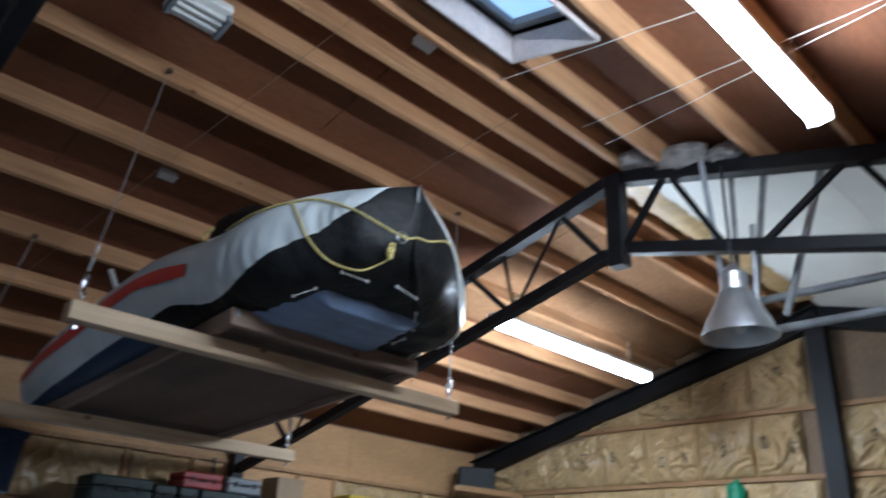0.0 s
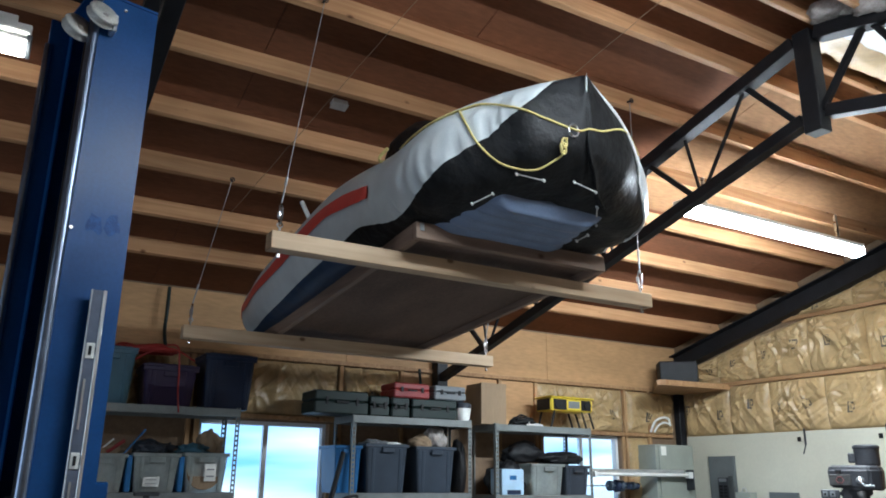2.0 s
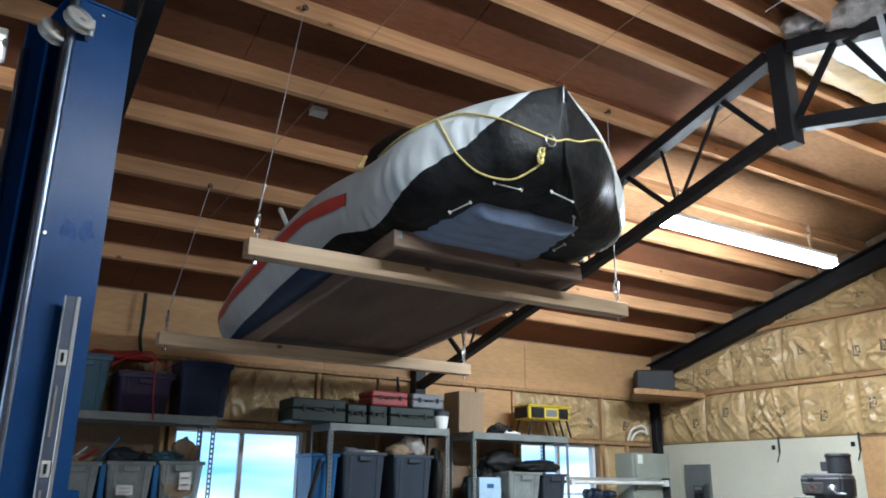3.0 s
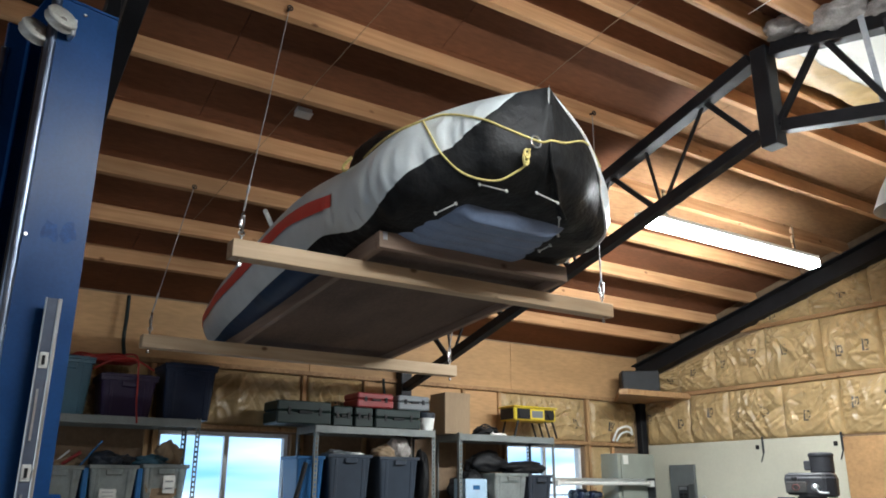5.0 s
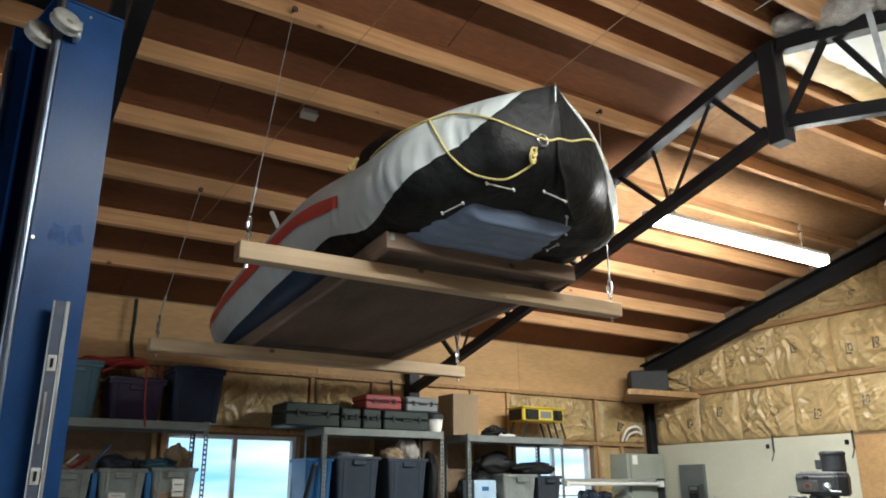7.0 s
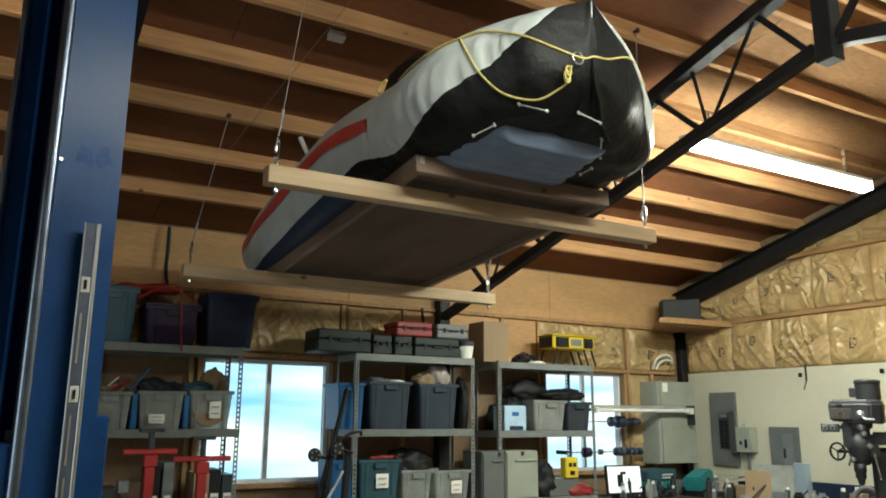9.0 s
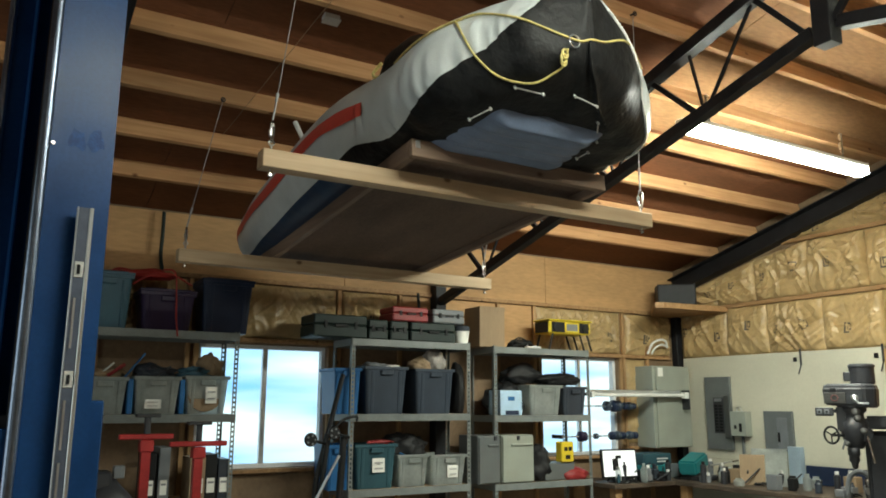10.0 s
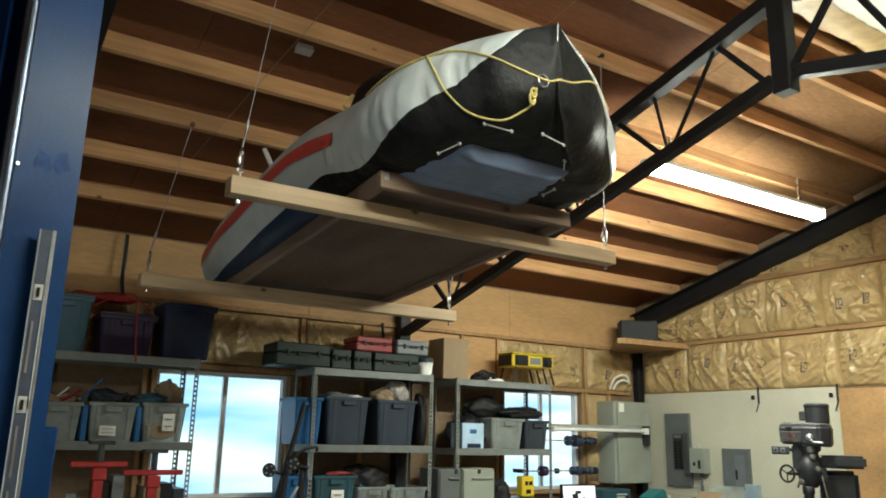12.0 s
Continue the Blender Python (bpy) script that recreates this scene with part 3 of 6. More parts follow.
for side in (-1, 1):
    part("side_tube", skin(STATIONS, lambda y, side: (edge_t(y, side), 1.0), 34, (side,)), M_GREY, boat, "grey inflated side tube", True)
    part("stripe", skin([3.421 + 2.63 * k / 140 for k in range(141)], lambda y, side: (hermite(y, S_Y, S_LO), hermite(y, S_Y, S_HI)), 4, (side,), 0.007), M_RED, boat, "red side stripe", True)

# keel crease up the bow
bm = bmesh.new()
cable(bm, [hull_point(y, hermite(y, C_Y, C_T), 1, 0.0) for y in np.linspace(2.436, 2.72, 30)], 0.006, 8)
part("keel_seam", bm, M_BLACK, boat, "", True)
# ribbed floor pad laced under the bow
bm = bmesh.new()
nu, nv = 30, 40
low, top_g = [], []
for i in range(nu + 1):
    ra, rb = [], []
    for j in range(nv + 1):
        u, v = i / nu, j / nv
        y = 2.80 + 0.40 * v
        xa, xb = 1.97 - 0.20 * v ** 0.8, 2.60 + 0.05 * v
        edge = min(1.0, 7 * min(u, 1 - u), 9 * v + 0.05)
        rib = 0.019 * abs(math.sin(v * math.pi * 5)) + 0.006 * noise.noise(Vector((u * 4, v * 3, 2)))
        z = 2.872 - 0.055 * v
        ra.append(bm.verts.new((xa + (xb - xa) * u, y, z - 0.045 * edge ** 0.5 - rib * edge)))
        rb.append(bm.verts.new((xa + (xb - xa) * u, y, z + 0.01)))
    low.append(ra), top_g.append(rb)
for i in range(nu):
    for j in range(nv):
        bm.faces.new((low[i][j], low[i + 1][j], low[i + 1][j + 1], low[i][j + 1]))
        bm.faces.new((top_g[i][j], top_g[i][j + 1], top_g[i + 1][j + 1], top_g[i + 1][j]))
for i in range(nu):
    for j in (0, nv):
        bm.faces.new((low[i][j], low[i + 1][j], top_g[i + 1][j], top_g[i][j]))
for j in range(nv):
    for i in (0, nu):
        bm.faces.new((low[i][j], low[i][j + 1], top_g[i][j + 1], top_g[i][j]))
part("floor_pad", bm, M_PAD, boat, "blue-grey ribbed inflatable floor pad", True)


def on_hull(rows, off=0.006, n=8):
    return smooth_path([hull_point(y, t, s, off) for y, t, s in rows], n)


bm = bmesh.new()
cable(bm, on_hull([(3.30, 0.70, -1), (3.108, 0.665, -1), (2.93, 0.645, -1), (2.80, 0.64, -1), (2.706, 0.628, -1), (2.553, 0.565, -1), (2.499, 0.525, -1), (2.46, 0.451, -1), (2.441, 0.354, -1), (2.436, 0.20, 1), (2.455, 0.473, 1), (2.519, 0.576, 1), (2.70, 0.60, 1)], 0.009), 0.0056, 8)
part("grab_rope", bm, M_ROPE, boat, "yellow braided grab rope", True)
bm = bmesh.new()
cable(bm, on_hull([(2.80, 0.64, -1), (2.74, 0.559, -1), (2.71, 0.508, -1), (2.676, 0.434, -1), (2.647, 0.382, -1), (2.593, 0.342, -1), (2.539, 0.319, -1), (2.499, 0.314, -1), (2.465, 0.39, -1)], 0.010), 0.0056, 8)
part("rope_loop", bm, M_ROPE, boat, "yellow rope loop hanging on the bow", True)
bm = bmesh.new()
for k in range(3):
    p = Vector(hull_point(2.49 - 0.008 * k, 0.335 + 0.018 * k, -1, 0.012 + 0.004 * (k % 2)))
    cable(bm, [p + Vector((0.014 * math.cos(a), 0.004 * k - 0.008, 0.022 * math.sin(a))) for a in np.linspace(0, 2 * math.pi, 11)], 0.006, 6)
part("rope_knot", bm, M_ROPE, boat, "yellow rope knot", True)
c = Vector(hull_point(2.45, 0.405, -1, 0.014))
bm = bmesh.new()
cable(bm, [c + Vector((0.028 * math.cos(a), -0.004, 0.028 * math.sin(a))) for a in np.linspace(0, 2 * math.pi, 25)], 0.0035, 8)
part("bow_ring", bm, M_CHROME, boat, "steel ring on the bow")
for rows in (((2.661, 0.354, -1), (2.637, 0.297, -1)), ((2.612, 0.0, 1), (2.612, 0.251, 1)), ((2.902, 0.302, -1), (2.799, 0.308, -1)), ((2.735, 0.217, 1), (2.872, 0.205, 1)), ((3.049, 0.20, 1), (2.966, 0.205, 1))):
    a, b = (Vector(hull_point(*r, 0.009)) for r in rows)
    bm = bmesh.new()
    rod(bm, a, b, 0.0035, seg=8)
    for p in (a, b):
        rod(bm, p + Vector((0, 0.006, 0.008)), p - Vector((0, 0.004, 0.006)), 0.0065, seg=12)
    part("lace_cord", bm, M_LACE, boat, "white lacing cord between two eyelets")
bm = bmesh.new()
pts = on_hull([(y, hermite(y, L_Y, L_T), 1) for y in (2.475, 2.514, 2.558, 2.62, 2.676, 2.755, 2.85, 2.956, 3.02)], 0.006, 26)
cable(bm, [p + Vector((0.004 * math.sin(i * 1.9), 0.004 * math.cos(i * 1.9), 0)) for i, p in enumerate(pts)], 0.0075, 6)
part("side_lacing", bm, M_LACE, boat, "white laced cord down the bow side", True)
# hook of rope on the tube, seat and paddle
bm = bmesh.new()
p = Vector(hull_point(3.42, 0.66, -1, 0.0))
cable(bm, smooth_path([p + Vector(v) for v in ((0.02, -0.05, 0.0), (0.0, 0.0, 0.01), (0.01, 0.03, 0.05), (0.03, -0.02, 0.085))]), 0.009, 8)
part("rope_end", bm, M_ROPE, boat, "yellow rope end", True)
bm = bmesh.new()
bmesh.ops.create_icosphere(bm, subdivisions=3, radius=1.0)
for v in bm.verts:
    d = 1 + 0.12 * noise.noise(v.co * 2.1)
    v.co = Vector((1.93 + v.co.x * 0.15 * d, 3.60 + v.co.y * 0.30 * d, 3.335 + v.co.z * 0.19 * d))
part("seat_back", bm, M_BLACK, boat, "black padded seat back", True)
bm = bmesh.new()
rod(bm, (1.62, 4.43, 3.13), (1.59, 4.53, 3.285), 0.015, seg=14)
part("valve_tube", bm, M_LACE, boat, "short white inflation tube")


# ---- vehicle lift column ----
def lift_column(m):
    t = thing("lift_column", "blue painted steel vehicle lift column with pulleys", "vehicle lift", m)
    H = 3.40
    bm = bmesh.new()
    bx(bm, (0.0, 0.0, 0.0), (0.24, 0.008, H))              # near flange
    bx(bm, (0.232, 0.008, 0.0), (0.24, 0.34, H))           # web
    bx(bm, (-0.075, 0.325, 0.0), (0.232, 0.34, H))         # far flange
    bx(bm, (0.0, 0.008, 0.0), (0.008, 0.06, H))            # lips
    bx(bm, (0.0, 0.28, 0.0), (0.008, 0.332, H))
    part("post", soft(bm, 0.0035, 2), M_BLUE, t)
    part("lip_edge", rods(((0.004, 0.004, 0.02), (0.004, 0.004, H)), r=0.019, seg=16), M_BLUE_GLOSS, t, "worn shiny steel edge")
    part("lip_edge", rods(((-0.072, 0.330, 0.02), (-0.072, 0.330, H - 0.12)), r=0.014, seg=16), M_BLUE_GLOSS, t, "worn shiny steel edge")
    part("base_plate", boxes(((-0.12, -0.1, 0.0), (0.36, 0.44, 0.02)), bevel=0.003), M_BLUE, t)
    part("slide_block", boxes(((0.02, 0.08, 0.4), (0.2, 0.26, 1.5)), bevel=0.004), M_STEEL, t)
    bm = bmesh.new()
    rod(bm, (0.05, 0.17, 0.3), (0.05, 0.17, H - 0.1), 0.03, seg=16)
    part("hydraulic_ram", bm, M_STEEL, t, "dark hydraulic cylinder")
    return t


lift = lift_column(pose(0.15, 2.95, 0, 0, 0, 12))

# ---- lit ceiling tubes ----


def tube_light(m, length, label, lens=M_TUBE, half=0.062):
    t = thing("strip_light", label, "ceiling light", m, "fluorescent strip lights")
    part("housing", boxes(((0, 0.002 - half, 0.07), (length, half - 0.002, 0.11)), bevel=0.006), M_FIXT, t)
    bm = bmesh.new()
    n = 12
    section = [(-half, 0.068)] + [(half * math.cos(math.pi + math.pi * k / n), 0.052 + 0.046 * math.sin(math.pi + math.pi * k / n)) for k in range(n + 1)] + [(half, 0.068)]
    ends = [[bm.verts.new((x, y, z)) for y, z in section] for x in (0.01, length - 0.01)]
    for k in range(len(section) - 1):
        bm.faces.new((ends[0][k], ends[0][k + 1], ends[1][k + 1], ends[1][k]))
    part("diffuser", bm, lens, t, "glowing white wraparound lens", True)
    part("end_cap", boxes(((-0.006, -half - 0.003, 0.012), (0.004, half + 0.003, 0.112)), bevel=0.003), M_FIXT, t)
    part("end_cap", boxes(((length - 0.004, -half - 0.003, 0.012), (length + 0.006, half + 0.003, 0.112)), bevel=0.003), M_FIXT, t)
    for x in (0.25, length - 0.25):
        part("hanger_strap", boxes(((x - 0.012, -0.01, 0.11), (x + 0.012, 0.01, 0.33))), M_CHROME, t)
    return t


tube_light(pose(4.02, 3.56, 3.36), 2.06, "lit fluorescent strip light hung below the purlins", M_TUBE_FAR)
tube_light(pose(0.90, 0.90, 3.58), 2.33, "lit fluorescent strip light near the ridge", M_TUBE, 0.052)


# ---- wall linings ----
def pillow(x, z, wide, high, seed, lift):
    """Height of a crumpled paper-faced batt over its bay, x and z in metres from its corner."""
    across, up = min(x, wide - x) / 0.05, 4 * z * (high - z) / (high * high)
    edge = max(0.0, min(1.0, across)) ** 0.5 * max(0.0, up) ** 0.42
    o = Vector((seed * 3.17, seed * 1.31, seed * 0.77))
    p = Vector((x, z, 0.0))
    warp = Vector((noise.noise(p * 2.3 + o), noise.noise(p * 2.3 - o), 0.0)) * 0.16
    swell = noise.noise(p * 2.6 + o) + 0.4 * noise.noise(p * 6.0 + o)
    q = p + warp
    upright = Vector((q.x * 5.5 + q.y * 1.8, q.y * 1.7, 0)) + o
    slant = Vector((q.x * 5.0 - q.y * 5.5, q.y * 3.5 + q.x, 0)) - o
    small = Vector((q.x * 13.0 + q.y * 5.0, q.y * 10.0, 0)) + o * 2
    folds = 0.048 * (1 - min(1.0, abs(noise.noise(upright)) * 3.2)) ** 2 + 0.040 * (1 - min(1.0, abs(noise.noise(slant)) * 3.6)) ** 2 + 0.016 * (1 - min(1.0, abs(noise.noise(small)) * 3.0))
    folds -= 0.030 * (1 - min(1.0, abs(noise.noise(slant * 1.5 + o)) * 7.0)) + 0.022 * (1 - min(1.0, abs(noise.noise(upright * 1.7 - o)) * 7.0))
    calm = 0.45 + 0.55 * max(0.0, min(1.0, 0.5 + 1.6 * noise.noise(p * 1.3 + o * 1.7)))
    return edge * (lift + 0.034 * swell + folds * calm * lift / 0.055)


def batt(wall, corner, du, dv, normal, seed, top=None, marks=1, lift=0.05):
    """One paper-faced insulation batt filling a bay, with its printed marks."""
    corner, du, dv, normal = Vector(corner), Vector(du), Vector(dv), Vector(normal)
    bm = bmesh.new()
    nu, nv = max(10, int(du.length / 0.011)), 48

    def at(u, v, off=0.0):
        p = corner + du * u + dv * v * (top(u) if top else 1.0)
        return p + normal * (0.005 + max(0.0, pillow(u * du.length, v * dv.length, du.length, dv.length, seed, lift)) + off)

    g = [[bm.verts.new(at(i / nu, j / nv)) for j in range(nv + 1)] for i in range(nu + 1)]
    for i in range(nu):
        for j in range(nv):
            bm.faces.new((g[i][j], g[i + 1][j], g[i + 1][j + 1], g[i][j + 1]))
    ob = part("insulation_batt", bm, M_KRAFT, wall, "tan paper-faced insulation batt", True)
    rnd = random.Random(seed)
    for k in range(marks):
        u0, v0 = (k + 0.5) / marks + rnd.uniform(-0.12, 0.12), rnd.uniform(0.35, 0.6)
        bm = bmesh.new()
        hu, hv = 0.036 / du.length, 0.055 / dv.length
        for a0, a1, b0, b1 in ((-1, -0.45, -1, 1), (-0.45, 0.5, -1, -0.7), (-0.15, 0.1, -0.4, 0.9), (0.1, 0.9, 0.55, 0.9), (0.35, 1, -0.5, -0.15), (0.75, 1, -0.15, 0.55)):
            q = [bm.verts.new(at(u0 + a * hu, v0 + b * hv, 0.004)) for a, b in ((a0, b0), (a1, b0), (a1, b1), (a0, b1))]
            bm.faces.new(q)
        part("print_mark", bm, M_MARK, ob, "dark printed bars")
    return ob


E_N = (-1, 0, 0)
seed = 1
# gable wall: two full rows and a sloping top row between level girts
EDGES = [6.78, 6.09, 5.55, 4.89, 4.26, 3.66, 3.09, 2.62]
for z0, z1 in ((2.087, 2.624), (2.668, 3.243)):
    for a, b in zip(EDGES, EDGES[1:]):
        off = 0.0 if z0 < 2.3 else 0.11
        a2, b2 = min(a + off, 6.78), b + off
        ha, hb = (min(1.0, (under(v) - 0.225 - z0) / (z1 - z0)) for v in (a2, b2))
        batt(wall_east, (EAST, a2, z0), (0, b2 - a2, 0), (0, 0, z1 - z0), E_N, seed, top=lambda u: ha + (hb - ha) * u, marks=1 + seed % 2, lift=0.042 if z0 < 2.3 else 0.064)
        seed += 1
    for a, b in ((2.40, 1.74), (1.74, 1.07), (1.07, 0.4)):
        batt(wall_east, (EAST, a, z0), (0, b - a, 0), (0, 0, z1 - z0), E_N, seed, marks=1)
        seed += 1
for a, b in ((5.12, 4.46), (4.46, 3.81), (3.81, 3.17), (3.17, 2.62)):
    ha, hb = max(0.02, under(a) - 0.2 - 3.287), under(b) - 0.2 - 3.287
    batt(wall_east, (EAST, a, 3.287), (0, b - a, 0), (0, 0, hb), E_N, seed, top=lambda u: (ha + (hb - ha) * u) / hb, marks=1)
    seed += 1
for z in (2.625, 3.244):
    g = part("girt", boxes(((EAST - 0.045, 0.3, z), (EAST, 6.78 if z < 3 else 5.28, z + 0.042)), bevel=0.003), M_GIRT, wall_east, "fir wall girt")

# back wall: plywood band, studs, header and batts
N_N = (0, -1, 0)
for x0, x1 in ((WEST, -1.9), (-1.9, 0.52), (0.52, 2.95), (2.95, 5.38), (5.38, EAST - 0.02)):
    part("plywood_band", boxes(((x0 + 0.002, NORTH - 0.014, 2.64), (x1 - 0.002, NORTH - 0.002, 3.16)), bevel=0.0015), M_BAND, wall_north, "golden plywood strip under the eave")
part("girt", boxes(((WEST, NORTH - 0.05, 2.598), (EAST - 0.18, NORTH, 2.638)), bevel=0.003), M_GIRT, wall_north)
part("girt", boxes(((WEST, NORTH - 0.045, 2.065), (EAST - 0.18, NORTH, 2.105)), bevel=0.003), M_GIRT, wall_north)
for x in (-0.4, 0.8, 1.52, 2.90, 3.55, 4.72, 5.20, 6.50, 6.88):
    for z0, z1 in ((0.0, 2.063), (2.107, 2.596)):
        part("stud", boxes(((x - 0.02, NORTH - 0.04, z0), (x + 0.02, NORTH, z1)), bevel=0.003), M_STUD, wall_north)
for x0, x1, z0, z1 in ((1.56, 2.87, 2.11, 2.59), (0.84, 1.48, 2.11, 2.59), (5.24, 6.46, 2.11, 2.59), (6.54, 7.28, 2.11, 2.59), (6.53, 6.85, 1.1, 2.05), (2.94, 3.52, 2.11, 2.59)):
    batt(wall_north, (x0, NORTH, z0), (x1 - x0, 0, 0), (0, 0, z1 - z0), N_N, seed, marks=2 if x1 - x0 > 0.8 else 1, lift=0.04)
    seed += 1
for x0, x1 in ((4.74, 5.18), (3.57, 4.70)):
    part("bay_plywood", boxes(((x0, NORTH - 0.01, 2.11), (x1, NORTH - 0.001, 2.59))), M_BAND, wall_north)
for z in (1.02, 1.55):
    part("blocking", boxes(((6.52, NORTH - 0.04, z), (EAST - 0.2, NORTH, z + 0.04)), bevel=0.003), M_GIRT, wall_north)

# white board on the gable wall, brown board past it
part("white_board", boxes(((EAST - 0.03, 4.30, 0.93), (EAST, 6.76, 2.082)), bevel=0.003), M_BOARD, wall_east, "off-white wall board")
part("white_board", boxes(((EAST - 0.03, 4.30, 0.0), (EAST, 6.76, 0.926)), bevel=0.003), M_BOARD, wall_east, "off-white wall board")
part("brown_board", boxes(((EAST - 0.035, 2.62, 0.0), (EAST, 4.296, 2.06)), bevel=0.003), M_BAND, wall_east, "bare plywood wall board")

# white boarded slope past the truss, with ragged batt edge at the ridge
bm = bmesh.new()
for x0, x1 in ((4.03, 5.2), (5.205, 6.4), (6.405, EAST - 0.17)):
    for y0, y1 in ((1.22, 2.36), (0.0, 1.215), (-1.9, -0.005)):
        ps = [(x0, y0), (x1, y0), (x1, y1), (x0, y1)]
        lo = [bm.verts.new((x, y, under(y) - 0.018)) for x, y in ps]
        hi = [bm.verts.new((x, y, under(y) - 0.004)) for x, y in ps]
        bm.faces.new(lo[::-1]), bm.faces.new(hi)
        for i in range(4):
            bm.faces.new((lo[i], lo[(i + 1) % 4], hi[(i + 1) % 4], hi[i]))
white_ceiling = part("ceiling_lining", bm, M_WHITE)
tagged(white_ceiling, "off-white boards lining one roof slope", "ceiling", kind="structure")
bm = bmesh.new()
nx = 90
rows = []
for i in range(nx + 1):
    x = 3.98 + i / nx * 3.0
    w0, w1 = noise.noise(Vector((x * 4, 0, 3))), noise.noise(Vector((x * 9, 2, 8)))
    rows.append([bm.verts.new(p) for p in ((x, 2.30 + 0.02 * w1, under(2.3) - 0.022), (x, 2.40 + 0.02 * w0, TOP - 0.05 + 0.02 * w1), (x, 2.49 + 0.03 * w1, under(2.5) - 0.03 + 0.025 * w0), (x, 2.55 + 0.05 * w0, under(2.55) + 0.04))])
for a, b in zip(rows, rows[1:]):
    for k in range(3):
        bm.faces.new((a[k], b[k], b[k + 1], a[k + 1]))
ragged = part("ridge_batt", bm, M_KRAFT, None, "", True)
tagged(ragged, "torn paper edge of insulation along the ridge", "insulation", kind="structure")
M_WOOL = surface("grey_insulation_wool", (0.36, 0.33, 0.31), 0.9, var=0.35, scale=14, fine=90, bump=0.6, spec=0.1)
for cx, cy, s in ((3.86, 2.20, 0.10), (3.92, 1.92, 0.13), (3.95, 1.66, 0.11), (3.9, 2.05, 0.08)):
    bm = bmesh.new()
    bmesh.ops.create_icosphere(bm, subdivisions=4, radius=1.0)
    for v in bm.verts:
        d = 1 + 0.35 * noise.noise(v.co * 1.7 + Vector((cx * 9, cy * 7, 0))) + 0.18 * noise.noise(v.co * 5 + Vector((cy * 9, 0, 0)))
        v.co = Vector((cx + v.co.x * d * s * 0.9, cy + v.co.y * d * s * 1.3, under(cy) + 0.05 + v.co.z * d * s * 0.55))
    tagged(part("wool_tuft", bm, M_WOOL, None, "", True), "grey loose insulation wool stuffed over the truss", "insulation", kind="structure")

# skylight
sky_t = thing("skylight", "framed skylight with pale painted shaft between purlins", "skylight", kind="structure")
x0, x1, y0, y1 = SKY
for ax, bx_, ay, by_ in ((x0 - 0.015, x1 + 0.015, y0 - 0.015, y0), (x0 - 0.015, x1 + 0.015, y1, y1 + 0.015), (x0 - 0.015, x0, y0, y1), (x1, x1 + 0.015, y0, y1)):
    bm = bmesh.new()
    for v in bx(bm, (ax, ay, 0), (bx_, by_, 1)):
        v.co.z = under(v.co.y) + PD + 0.10 if v.co.z > 0.5 else under(v.co.y) - 0.004
    part("shaft_wall", bm, M_SHAFT, sky_t, "pale painted skylight shaft side")
for ax, bx_, ay, by_ in ((x0, x1, y0, y0 + 0.045), (x0, x1, y1 - 0.045, y1), (x0, x0 + 0.045, y0 + 0.046, y1 - 0.046), (x1 - 0.045, x1, y0 + 0.046, y1 - 0.046)):
    bm = bmesh.new()
    for v in bx(bm, (ax, ay, 0), (bx_, by_, 1)):
        v.co.z = under(v.co.y) + PD + (0.105 if v.co.z > 0.5 else 0.06)
    part("sash_bar", bm, M_PANEL_GREY, sky_t)

# windows
for i, (x0, x1, z0, z1) in enumerate(WINDOWS):
    w = thing("window_%d" % (i + 1), "white framed sliding window with bright daylight outside", "window", kind="structure")
    y0, y1 = NORTH + 0.05, NORTH + 0.12
    f = 0.035
    part("window_frame", boxes(((x0, y0, z0), (x0 + f, y1, z1)), ((x1 - f, y0, z0), (x1, y1, z1)), ((x0 + f, y0, z0), (x1 - f, y1, z0 + f)), ((x0 + f, y0, z1 - f), (x1 - f, y1, z1))), M_VINYL, w)
    xm = (x0 + x1) / 2 + 0.02
    part("meeting_rail", boxes(((xm - 0.022, y0 + 0.005, z0 + f), (xm + 0.022, y1 - 0.02, z1 - f)), bevel=0.003), M_ALU, w)
    part("latch", boxes(((xm - 0.03, y0 - 0.012, 1.49), (xm - 0.012, y0 + 0.004, 1.56)), bevel=0.003), M_FIXT, w)
    for xa, xb, dy in ((x0 + f, xm - 0.02, 0.0), (xm + 0.02, x1 - f, 0.02)):
        p = part("pane", boxes(((xa, y0 + 0.025 + dy, z0 + f), (xb, y0 + 0.029 + dy, z1 - f))), M_GLASS, w)
        p.visible_shadow = False
    part("window_sill", boxes(((x0 - 0.05, NORTH - 0.07, z0 - 0.035), (x1 + 0.05, NORTH + 0.05, z0 - 0.002)), bevel=0.003), M_GIRT, w, "bare timber window sill")
    part("jamb", boxes(((x0 - 0.045, NORTH - 0.03, z0), (x0 - 0.002, NORTH + 0.05, z1)), bevel=0.003), M_STUD, w)
    part("jamb", boxes(((x1 + 0.002, NORTH - 0.03, z0), (x1 + 0.045, NORTH + 0.05, z1)), bevel=0.003), M_STUD, w)


